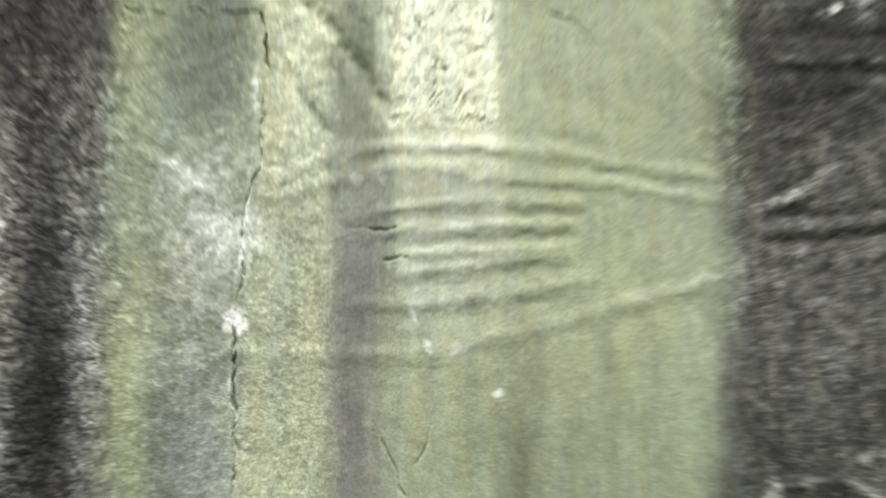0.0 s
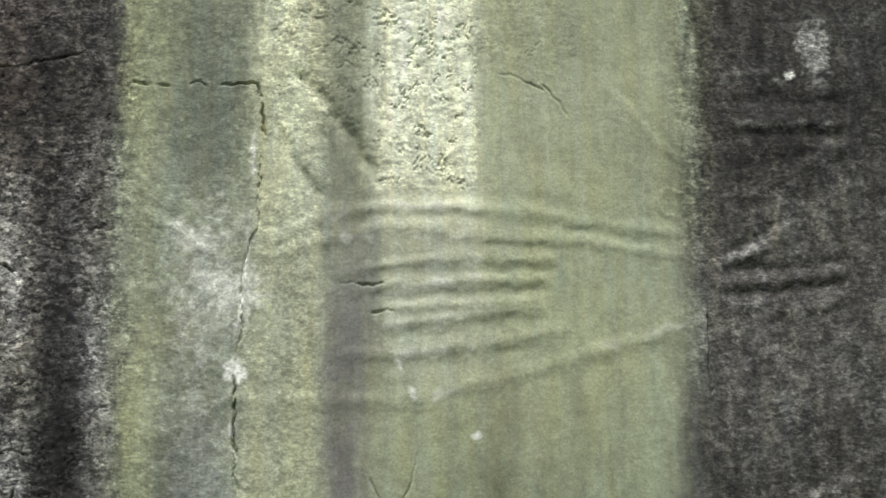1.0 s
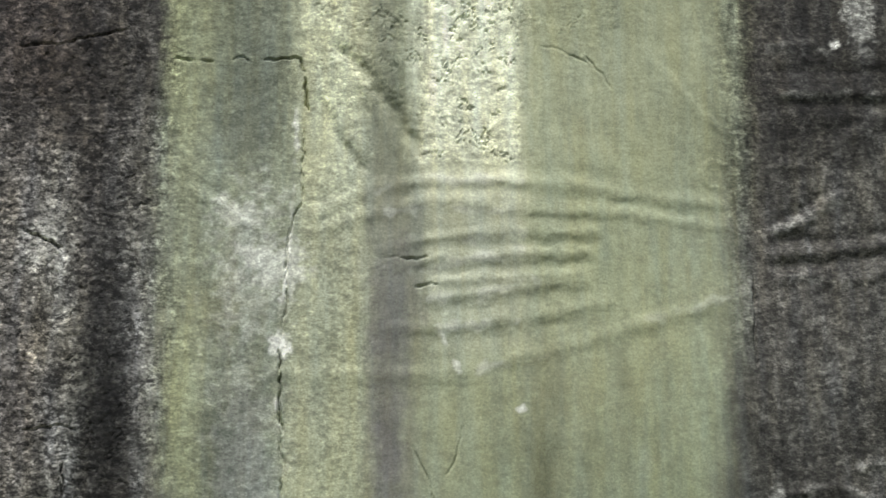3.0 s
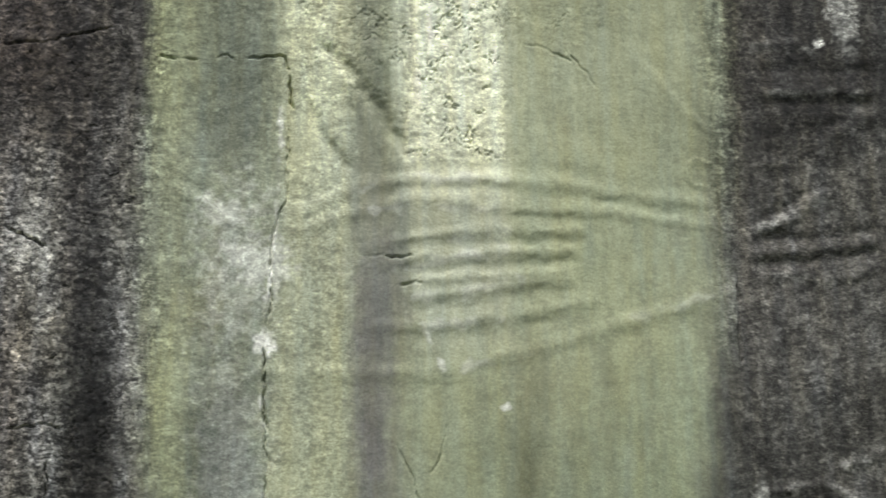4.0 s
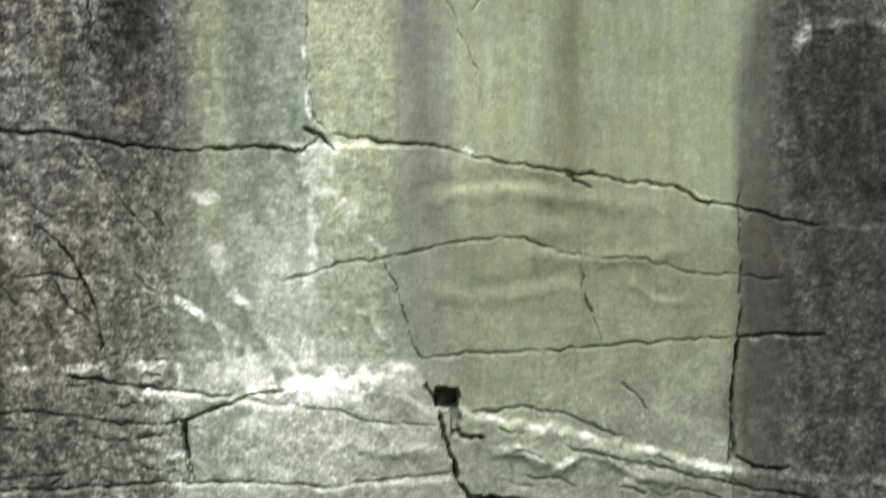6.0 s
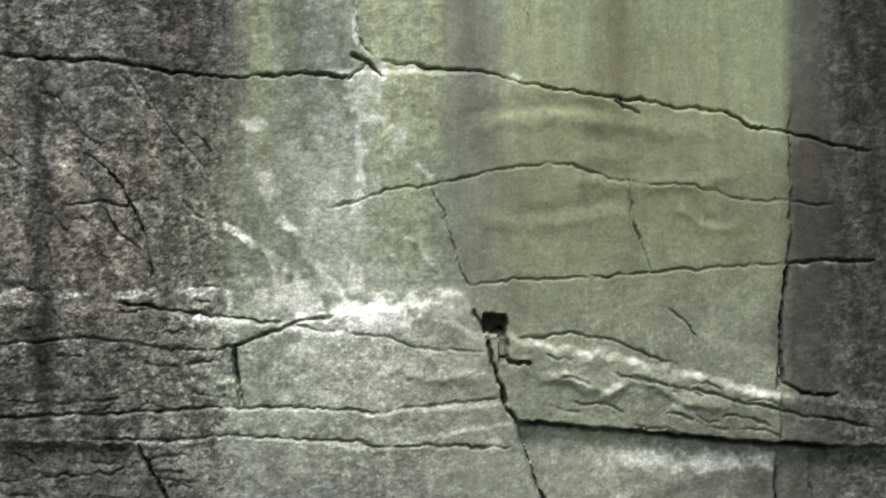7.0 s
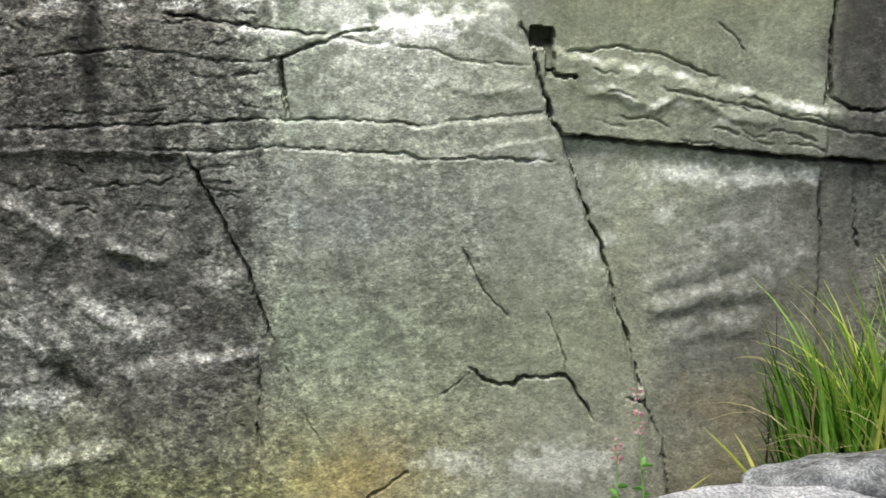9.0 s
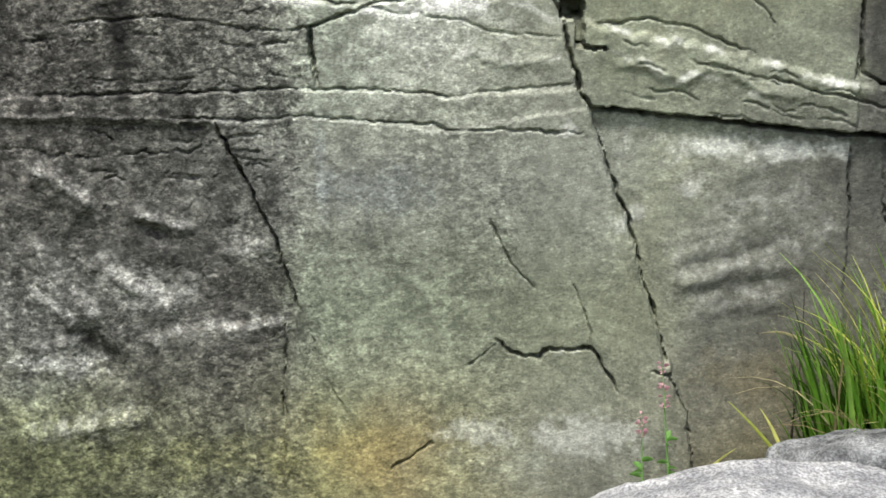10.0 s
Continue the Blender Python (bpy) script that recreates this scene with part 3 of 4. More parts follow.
def socket(x0, x1, z0, z1, depth):
    x, z = X + 0.005 * WOBBLE, Z - 0.005 * WOBBLE + 0.12 * (X - x0)
    H[(x > x0) & (x < x1) & (z > z0) & (z < z1)] -= depth


socket(0.278, 0.334, 1.245, 1.292, 0.12)
socket(0.312, 0.333, 1.18, 1.245, 0.045)
socket(0.312, 0.39, 1.174, 1.184, 0.04)

# crown of the cliff rolls back
BACK = np.where(Z > 4.4, (Z - 4.4) ** 2 * 3.0, 0.0)


# ---- stains: run-off bands, lichen, mineral crust, ochre at the foot; tinted-in light and shade ----
def band(*stops, wander=0.0):
    xs = [s[0] for s in stops]
    cols = np.array([srgb(*s[1:]) for s in stops]) 
    cols *= np.stack([np.ones(len(cols)), np.ones(len(cols)), 1 + 0.75 * np.clip(1 - cols[:, 2] / cols[:, 1] - 0.12, 0, 0.25)], -1)
    xx = X + 0.014 * fbm(X, Z, 0.09, 55, 3, 8.0) + 0.011 * fbm(X, Z, 0.03, 57, 3) + 0.008 * fbm(X, Z, 0.014, 59, 2, 10.0)
    if wander:
        xx = xx + wander * fbm(X, Z, 0.3, 53, 4, 1.0, 0.6)
    grey = cols.mean(1, keepdims=True)
    cols = (cols * 0.92 + grey * 0.08) * (0.985, 1.0, 0.985)
    return np.stack([sum(np.interp(xx + o, xs, cols[:, k]) for o in (-0.02, -0.007, 0.007, 0.02)) / 4 for k in range(3)], -1)


LEVELS = [
    (3.27, band((-0.69, 64, 58, 54), (-0.5, 74, 70, 66), (-0.34, 72, 70, 66), (-0.305, 152, 157, 112), (-0.24, 150, 155, 115), (-0.2, 130, 136, 104), (-0.1, 120, 126, 100), (0.0, 128, 134, 104), (0.02, 192, 196, 152), (0.15, 200, 203, 158), (0.19, 150, 154, 120), (0.24, 138, 142, 110), (0.29, 154, 159, 120), (0.325, 232, 235, 190), (0.565, 228, 231, 184), (0.6, 165, 170, 128), (1.05, 165, 170, 128), (1.15, 140, 145, 110), (1.2, 64, 62, 57), (1.55, 60, 59, 55))),
    (2.72, band((-0.67, 108, 105, 100), (-0.56, 140, 138, 130), (-0.53, 74, 71, 67), (-0.47, 62, 61, 58), (-0.42, 78, 77, 74), (-0.36, 100, 100, 95), (-0.3, 135, 140, 108), (-0.22, 142, 148, 115), (-0.18, 134, 140, 110), (-0.02, 138, 145, 114), (0.02, 170, 174, 135), (0.17, 172, 176, 138), (0.19, 142, 145, 117), (0.25, 126, 128, 110), (0.3, 140, 144, 116), (0.35, 178, 182, 146), (0.56, 174, 178, 142), (0.6, 160, 166, 125), (0.8, 160, 168, 125), (1.08, 150, 156, 118), (1.15, 96, 95, 90), (1.19, 76, 74, 69), (1.5, 72, 71, 66))),
    (2.37, band((-0.635, 105, 100, 95), (-0.52, 100, 100, 95), (-0.49, 48, 48, 45), (-0.41, 50, 50, 47), (-0.375, 105, 104, 102), (-0.31, 112, 114, 102), (-0.28, 150, 155, 110), (-0.22, 150, 155, 115), (-0.19, 123, 128, 102), (-0.1, 116, 121, 100), (-0.04, 126, 134, 108), (0.0, 165, 168, 128), (0.17, 168, 172, 130), (0.19, 136, 136, 112), (0.24, 122, 122, 108), (0.29, 134, 136, 109), (0.31, 160, 166, 125), (0.56, 150, 156, 115), (0.6, 140, 145, 108), (0.75, 148, 155, 115), (1.04, 150, 158, 118), (1.09, 95, 95, 86), (1.15, 76, 75, 70), (1.4, 80, 79, 74))),
    (1.98, band((-0.62, 85, 84, 80), (-0.45, 62, 60, 57), (-0.3, 88, 85, 80), (-0.27, 140, 145, 108), (-0.21, 138, 144, 108), (-0.18, 117, 122, 101), (-0.1, 112, 118, 100), (-0.03, 124, 131, 110), (0.0, 160, 165, 125), (0.17, 160, 165, 125), (0.2, 132, 134, 106), (0.25, 112, 113, 102), (0.3, 126, 130, 102), (0.34, 155, 160, 120), (0.5, 145, 152, 112), (0.6, 118, 122, 88), (0.7, 140, 146, 108), (0.99, 140, 148, 108), (1.04, 118, 121, 102), (1.11, 92, 92, 86), (1.2, 72, 71, 67), (1.3, 60, 58, 54))),
    (1.48, band((-0.89, 80, 78, 70), (-0.6, 85, 82, 72), (-0.4, 85, 85, 72), (-0.3, 110, 114, 90), (-0.1, 118, 125, 105), (0.1, 122, 130, 98), (0.2, 105, 110, 88), (0.28, 105, 108, 85), (0.33, 112, 117, 86), (1.01, 108, 113, 83), (1.03, 70, 69, 62), (1.23, 54, 53, 48))),
    (1.15, band((-0.9, 64, 62, 58), (-0.4, 78, 78, 70), (-0.26, 120, 124, 105), (0.3, 125, 126, 105), (0.33, 110, 113, 88), (0.97, 104, 107, 85), (1.02, 68, 67, 61), (1.2, 58, 57, 53), wander=0.06)),
    (0.88, band((-1.0, 64, 62, 58), (-0.4, 72, 72, 67), (-0.33, 105, 106, 95), (0.37, 112, 114, 98), (0.5, 112, 114, 90), (0.75, 96, 97, 82), (1.0, 84, 83, 74), (1.1, 70, 70, 65), wander=0.06)),
    (0.5, band((-1.0, 80, 80, 75), (-0.45, 72, 70, 64), (-0.3, 102, 107, 84), (0.5, 108, 110, 84), (0.62, 92, 92, 78), (0.9, 84, 82, 70), wander=0.06)),
    (0.14, band((-1.0, 105, 108, 70), (-0.5, 105, 105, 78), (-0.3, 115, 112, 70), (-0.15, 126, 116, 76), (0.0, 118, 115, 80), (0.4, 115, 115, 98), (0.8, 105, 100, 72), wander=0.06)),
]
# colour gains for the lower levels, west and east apart
for k, west_gain, east_gain in ((3, 1.25, 1.1), (4, 1.5, 1.4), (5, 1.8, 1.7), (6, 1.7, 1.65), (7, 1.45, 1.6), (8, 0.8, 1.3)):
    gain = west_gain + (east_gain - west_gain) * smooth(-0.45, -0.3, X)
    gain = gain * (1 - 0.3 * smooth(1.0, 1.04, X) * (k < 6))
    LEVELS[k] = (LEVELS[k][0], LEVELS[k][1] * gain[..., None] * (0.99, 1.0, 1.0))
STAIN_AND_LIGHT = LEVELS[0][1].copy()
ZJ = Z + 0.03 * fbm(X, Z, 0.15, 71, 3)
for (hi, a), (lo, b) in zip(LEVELS[:-1], LEVELS[1:]):
    t = smooth(hi, lo, ZJ)[..., None]
    inside = (ZJ < hi)[..., None]
    STAIN_AND_LIGHT = np.where(inside, a * (1 - t) + b * t, STAIN_AND_LIGHT)

# streaks that run down, and cloudy mottling
run_off = smooth(1.2, 1.9, Z)
STAIN_AND_LIGHT *= (1 + 0.10 * run_off * fbm(X, Z, 0.06, 101, 4, 14.0, 0.7))[..., None]
drip = run_off * fbm(X, Z, 0.045, 109, 3, 10.0, 0.7)
STAIN_AND_LIGHT *= np.stack([1 + 0.03 * drip, 1 + 0.0 * drip, 1 - 0.07 * drip], -1)
STAIN_AND_LIGHT *= (1 + 0.16 * fbm(X, Z, 0.12, 103, 5, 1.0, 0.7) * (1 - 0.5 * run_off))[..., None]
weathered = np.clip(smooth(-0.27, -0.36, X + 0.03 * fbm(X, Z, 0.08, 12, 3)) + smooth(1.08, 1.16, X) + 0.75 * smooth(1.6, 1.1, Z), 0, 1)
mottle = fbm(X, Z, 0.06, 105, 4, 2.2, 0.75) + 0.5 * fbm(X, Z, 0.035, 106, 3, 5.0, 0.75) * smooth(1.25, 1.5, Z)
dark_side = np.clip(smooth(-0.27, -0.42, X) + smooth(1.08, 1.16, X), 0, 1)
STAIN_AND_LIGHT *= np.exp(mottle * (0.055 + 0.02 * weathered + 0.34 * dark_side))[..., None]
SPECKLE = np.clip(0.08 + 0.16 * smooth(0.24, 0.14, X + 0.03 * fbm(X, Z, 0.08, 18, 3)) + 0.12 * weathered + 0.62 * smooth(-0.25, -0.42, X + 0.05 * fbm(X, Z, 0.06, 15, 3)) * (1 - 0.3 * smooth(2.2, 1.8, Z) - 0.3 * smooth(1.05, 0.8, Z)) + 0.45 * smooth(1.06, 1.2, X + 0.02 * fbm(X, Z, 0.06, 16, 3)) + 0.2 * rough, 0, 1)


def growth_or_shading(x, z, rx, rz, gain, tint=(1.0, 1.0, 1.0), slope=0.0):
    """A cloudy paler or darker patch with a frayed rim, for growth and for shading put into the colour; slope leans its
    long axis.
    """
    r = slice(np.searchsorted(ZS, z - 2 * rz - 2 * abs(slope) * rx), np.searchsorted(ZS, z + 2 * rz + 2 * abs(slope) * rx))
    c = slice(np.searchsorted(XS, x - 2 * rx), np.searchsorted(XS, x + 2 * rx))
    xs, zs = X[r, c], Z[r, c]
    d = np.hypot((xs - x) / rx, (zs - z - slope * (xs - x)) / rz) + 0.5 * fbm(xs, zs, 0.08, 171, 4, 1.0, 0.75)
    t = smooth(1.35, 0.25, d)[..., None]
    STAIN_AND_LIGHT[r, c] *= 1 + t * (gain * np.array(tint) - 1)


growth_or_shading(-0.569, 2.72, 0.078, 0.071, 0.95)
growth_or_shading(-0.594, 3.191, 0.085, 0.213, 0.8, tint=(1.05, 0.99, 0.94))
growth_or_shading(-0.42, 3.03, 0.099, 0.284, 1.2)
growth_or_shading(-0.413, 2.237, 0.060, 0.156, 0.6)
growth_or_shading(-0.428, 2.566, 0.064, 0.142, 0.8)
growth_or_shading(-0.368, 2.595, 0.023, 0.085, 1.6)
growth_or_shading(-0.337, 2.373, 0.026, 0.213, 1.3)
growth_or_shading(-0.572, 2.509, 0.071, 0.085, 1.2, tint=(1.03, 1.0, 0.94))
growth_or_shading(-0.553, 2.277, 0.020, 0.071, 1.9, tint=(0.97, 0.99, 1.06))
growth_or_shading(-0.506, 2.385, 0.040, 0.020, 1.5)
growth_or_shading(-0.142, 3.082, 0.085, 0.142, 0.86, tint=(0.97, 0.99, 1.06))
growth_or_shading(-0.165, 2.872, 0.043, 0.040, 1.2)
growth_or_shading(-0.064, 2.713, 0.057, 0.043, 1.25, tint=(0.97, 0.99, 1.06))
growth_or_shading(-0.14, 2.436, 0.085, 0.057, 1.18)
growth_or_shading(-0.122, 2.237, 0.085, 0.128, 0.92, tint=(0.97, 0.99, 1.06))
growth_or_shading(-0.172, 2.612, 0.071, 0.085, 0.9, tint=(1.03, 1.0, 0.94))
growth_or_shading(0.249, 2.602, 0.068, 0.185, 0.9, tint=(1, 0.97, 1.05))
growth_or_shading(0.235, 2.238, 0.031, 0.156, 0.9, tint=(1, 0.97, 1.08))
growth_or_shading(0.099, 3.103, 0.043, 0.128, 1.2, slope=-0.4)
growth_or_shading(0.257, 3.107, 0.034, 0.099, 0.85, slope=-0.5)
growth_or_shading(0.88, 2.772, 0.040, 0.128, 0.9)
growth_or_shading(0.605, 2.239, 0.021, 0.156, 0.87)
growth_or_shading(0.855, 2.198, 0.023, 0.099, 1.12, tint=(0.97, 0.99, 1.06))
growth_or_shading(0.503, 2.294, 0.043, 0.199, 0.95)
growth_or_shading(0.979, 2.296, 0.057, 0.227, 1.05)
growth_or_shading(1.309, 2.498, 0.149, 0.213, 1.3)
# next two: diagonal facet's light below and shade above, tinted in
growth_or_shading(1.464, 2.965, 0.170, 0.085, 1.9, slope=0.4)
growth_or_shading(1.456, 3.249, 0.213, 0.114, 0.65, slope=0.3)
growth_or_shading(0.778, 2.58, 0.227, 0.426, 1.0, tint=(1.025, 1.0, 0.985))
growth_or_shading(1.106, 2.381, 0.031, 0.241, 0.85)
growth_or_shading(1.523, 2.341, 0.057, 0.085, 0.7)
growth_or_shading(-0.6, 2.55, 0.16, 0.4, 0.82)
growth_or_shading(1.3, 2.3, 0.25, 0.3, 0.88)
growth_or_shading(1.459, 2.185, 0.114, 0.040, 1.4)
growth_or_shading(1.547, 3.414, 0.071, 0.057, 1.5)
growth_or_shading(1.285, 3.0, 0.064, 0.014, 1.6)
growth_or_shading(1.121, 2.016, 0.054, 0.272, 1.25)
growth_or_shading(1.31, 1.907, 0.082, 0.204, 0.8)
growth_or_shading(-0.712, 2.006, 0.082, 0.082, 1.25)
growth_or_shading(-0.687, 1.727, 0.109, 0.082, 1.15)
growth_or_shading(-0.49, 1.674, 0.041, 0.082, 1.3)
growth_or_shading(1.03, 1.192, 0.016, 0.136, 0.8)
growth_or_shading(0.342, 1.836, 0.218, 0.019, 1.15)
# next two: the shade of the hollows, put into the colour
growth_or_shading(-0.692, 0.685, 0.129, 0.068, 0.6, slope=-0.5)
growth_or_shading(-0.858, 0.435, 0.061, 0.038, 0.55, slope=-0.6)
growth_or_shading(-1.004, 0.553, 0.082, 0.061, 1.35)
growth_or_shading(-0.992, 0.32, 0.095, 0.048, 1.25, tint=(0.97, 0.99, 1.06))
# fold crests: paler stone, with the light on their upper slopes tinted in
growth_or_shading(-0.752, 0.585, 0.122, 0.030, 1.25, slope=-0.45)
growth_or_shading(-0.718, 0.448, 0.048, 0.019, 1.35)
growth_or_shading(-0.52, 0.481, 0.150, 0.016, 1.3, slope=0.1)
growth_or_shading(-0.997, 0.231, 0.150, 0.019, 1.25, tint=(0.97, 0.99, 1.06))
growth_or_shading(-0.755, 0.272, 0.075, 0.016, 1.4, slope=0.25)
growth_or_shading(-0.943, 0.864, 0.150, 0.022, 1.5, slope=-0.65)
growth_or_shading(-0.995, 0.696, 0.095, 0.024, 1.4, slope=-1.1)
# black streak, then duller patches
growth_or_shading(-0.76, 1.204, 0.035, 0.150, 0.6)
growth_or_shading(-0.801, 0.959, 0.163, 0.068, 0.85)
growth_or_shading(-0.501, 0.617, 0.095, 0.082, 0.85)
growth_or_shading(-0.724, 0.33, 0.122, 0.030, 0.75, slope=0.2)
growth_or_shading(0.661, 0.952, 0.150, 0.027, 1.35)
growth_or_shading(0.484, 0.899, 0.082, 0.054, 1.15)
growth_or_shading(-0.292, 0.869, 0.019, 0.150, 1.25, tint=(0.97, 0.99, 1.06))
growth_or_shading(-0.149, 0.825, 0.136, 0.082, 0.93, tint=(0.97, 0.99, 1.06))
growth_or_shading(-0.158, 0.424, 0.218, 0.082, 1.12)
growth_or_shading(0.794, 0.598, 0.190, 0.082, 0.9)
growth_or_shading(0.721, 0.741, 0.163, 0.014, 1.2, slope=0.15)
growth_or_shading(0.758, 0.366, 0.136, 0.082, 0.95, tint=(1.06, 1.0, 0.9))
growth_or_shading(0.164, 0.152, 0.177, 0.054, 1.15, tint=(0.97, 0.99, 1.06))
growth_or_shading(0.65, 1.62, 0.5, 0.35, 1.0, tint=(1.03, 0.98, 0.95))
growth_or_shading(-0.59, 0.165, 0.204, 0.054, 1.1, tint=(1.03, 1.03, 0.85))
# pale grains lie thick on the lower slabs and the dark sides, thin on the green bands
FLECK = np.clip(0.3 + 0.55 * smooth(1.5, 1.1, Z) + 0.45 * smooth(1.06, 1.2, X) + 0.3 * smooth(0.2, 0.16, X) + 0.3 * rough, 0, 1)
FLECK *= 1 - 0.35 * smooth(0.5, 0.75, X) * smooth(1.08, 1.0, X) * smooth(1.5, 2.0, Z)


def crust(x, z, rx, rz, amount):
    """Pale mineral crust that thins out raggedly."""
    d = np.hypot((X - x) / rx, (Z - z) / rz) + 0.55 * fbm(X, Z, 0.05, 113, 5, 1.0, 0.8)
    np.maximum(PALE, amount * smooth(1.3, 0.3, d), out=PALE)


# ragged pale run: mineral crust on seams, tinted-in light on crests
def crust_or_crest_light(width, amount, *points):
    s, d, along, _ = near(points, 0.06)
    ragged = fbm(X[s], Z[s], 0.04, 127, 3)
    PALE[s] = np.maximum(PALE[s], amount * smooth(width * 1.6, width * 0.3, d + width * 0.9 * ragged) * smooth(-0.35, 0.45, fbm(X[s], Z[s], 0.09, 129, 3)))


crust(-0.01, 1.29, 0.15, 0.05, 1.0)
crust(0.0, 1.25, 0.17, 0.07, 0.32)
crust(-0.08, 1.55, 0.1, 0.26, 0.28)
crust(-0.05, 1.15, 0.2, 0.1, 0.14)
crust(-0.1, 2.7, 0.1, 0.22, 0.22)
crust(-0.1, 2.2, 0.09, 0.3, 0.14)
crust(-0.17, 1.34, 0.1, 0.06, 0.6)
crust(-0.05, 1.22, 0.14, 0.08, 0.3)
crust(0.13, 1.31, 0.1, 0.03, 0.3)
crust(-0.056, 2.71, 0.1, 0.08, 0.5)
crust(-0.14, 2.84, 0.07, 0.06, 0.4)
crust(-0.03, 2.51, 0.03, 0.03, 0.9)
crust(0.0, 1.82, 0.05, 0.07, 0.55)
for x, z, rx, rz, amount in ((-0.27, 1.745, 0.03, 0.015, 0.6), (0.02, 1.757, 0.035, 0.014, 0.8), (0.035, 1.855, 0.03, 0.03, 0.7), (-0.235, 1.62, 0.018, 0.05, 0.4), (0.08, 1.71, 0.03, 0.035, 0.4), (-0.03, 1.84, 0.03, 0.02, 0.6), (0.1, 1.875, 0.04, 0.012, 0.6), (0.36, 1.852, 0.02, 0.01, 0.7), (1.19, 2.14, 0.02, 0.04, 0.4), (0.45, 0.76, 0.04, 0.03, 0.3), (0.6, 0.83, 0.03, 0.02, 0.35), (0.35, 0.22, 0.15, 0.05, 0.3), (0.08, 0.23, 0.1, 0.04, 0.25)):
    crust(x, z, rx, rz, amount)
crust(1.427, 3.345, 0.014, 0.012, 1.0)
crust(0.561, 2.354, 0.014, 0.01, 0.9)
crust(-0.6, 2.75, 0.06, 0.08, 0.12)
crust(0.295, 0.985, 0.02, 0.025, 0.6)
crust(0.66, 0.935, 0.1, 0.035, 0.6)
crust(0.85, 0.925, 0.13, 0.025, 0.6)
crust(-0.72, 0.58, 0.12, 0.05, 0.2)
crust(-0.95, 0.4, 0.12, 0.03, 0.3)
crust(1.5, 3.42, 0.04, 0.09, 0.3)
crust_or_crest_light(0.006, 0.8, (0.005, 3.12), (0.0, 2.9), (-0.02, 2.6))
crust_or_crest_light(0.006, 0.85, (-0.03, 2.62), (-0.03, 2.2), (-0.02, 1.95), (0.0, 1.86))
crust_or_crest_light(0.014, 0.7, (-0.02, 1.85), (-0.015, 1.6), (-0.02, 1.35))
crust_or_crest_light(0.005, 0.6, (-0.3, 1.49), (-0.2, 1.43), (-0.14, 1.36))
crust_or_crest_light(0.005, 0.6, (-0.2, 1.52), (-0.14, 1.47), (-0.1, 1.38))
crust_or_crest_light(0.008, 0.6, (0.095, 1.48), (0.14, 1.43), (0.17, 1.38))
crust_or_crest_light(0.009, 1.0, (0.355, 2.56), (0.37, 2.53), (0.378, 2.48), (0.41, 2.445))
crust_or_crest_light(0.007, 0.6, (0.35, 1.235), (0.56, 1.185), (0.83, 1.12), (0.95, 1.085))
crust_or_crest_light(0.007, 0.4, (-0.88, 1.352), (-0.5, 1.345), (-0.3, 1.35), (-0.17, 1.36))
crust_or_crest_light(0.007, 0.8, (-0.198, 1.512), (-0.131, 1.431), (-0.051, 1.336))
crust_or_crest_light(0.007, 0.7, (-0.331, 1.506), (-0.238, 1.445), (-0.185, 1.364))
crust_or_crest_light(0.006, 0.6, (0.084, 1.484), (0.138, 1.43), (0.165, 1.376))
crust_or_crest_light(0.010, 0.7, (-0.023, 1.579), (-0.029, 1.444), (-0.035, 1.323))
crust_or_crest_light(0.012, 0.7, (-0.504, 1.35), (-0.332, 1.345), (-0.212, 1.324), (-0.131, 1.31))
crust_or_crest_light(0.012, 0.75, (-0.398, 1.292), (-0.265, 1.277), (-0.158, 1.256), (-0.078, 1.269))
crust_or_crest_light(0.012, 0.45, (0.057, 1.289), (0.165, 1.342), (0.246, 1.345))
crust_or_crest_light(0.010, 0.45, (0.084, 1.295), (0.192, 1.274), (0.28, 1.239))
crust_or_crest_light(0.008, 0.55, (0.029, 1.154), (0.083, 1.167), (0.124, 1.132), (0.273, 1.151))
crust_or_crest_light(0.007, 0.45, (0.382, 1.171), (0.477, 1.143), (0.546, 1.087), (0.587, 1.114), (0.656, 1.1), (0.78, 1.044))
crust_or_crest_light(0.009, 0.4, (0.368, 1.232), (0.518, 1.19), (0.683, 1.161), (0.877, 1.104), (0.974, 1.083))
crust_or_crest_light(0.006, 0.5, (-0.01, 1.754), (0.031, 1.761), (0.084, 1.687), (0.152, 1.619))
crust_or_crest_light(0.005, 0.5, (-0.244, 1.593), (-0.224, 1.539), (-0.198, 1.499))
# pale crests of the drapery: pale stain and the light they catch, tinted in
crust_or_crest_light(0.012, 0.3, (0.214, 2.909), (0.328, 2.939), (0.573, 2.939))
crust_or_crest_light(0.012, 0.3, (0.242, 2.85), (0.356, 2.875), (0.571, 2.853))
crust_or_crest_light(0.012, 0.3, (0.327, 2.771), (0.441, 2.783), (0.57, 2.8))
crust_or_crest_light(0.012, 0.3, (0.298, 2.697), (0.412, 2.728), (0.569, 2.752))
crust_or_crest_light(0.012, 0.3, (0.34, 2.632), (0.467, 2.641), (0.61, 2.68))
crust_or_crest_light(0.012, 0.3, (0.346, 2.553), (0.466, 2.562), (0.551, 2.574))
crust_or_crest_light(0.012, 0.3, (0.464, 2.455), (0.548, 2.474), (0.633, 2.499))
crust_or_crest_light(0.012, 0.15, (0.893, 2.581), (1.01, 2.612), (1.144, 2.654))
crust_or_crest_light(0.012, 0.3, (-0.235, 2.9), (-0.165, 2.872), (-0.094, 2.822))
crust_or_crest_light(0.012, 0.12, (1.205, 2.688), (1.279, 2.701), (1.367, 2.687))
crust_or_crest_light(0.012, 0.12, (1.244, 2.831), (1.352, 2.879), (1.446, 2.926))
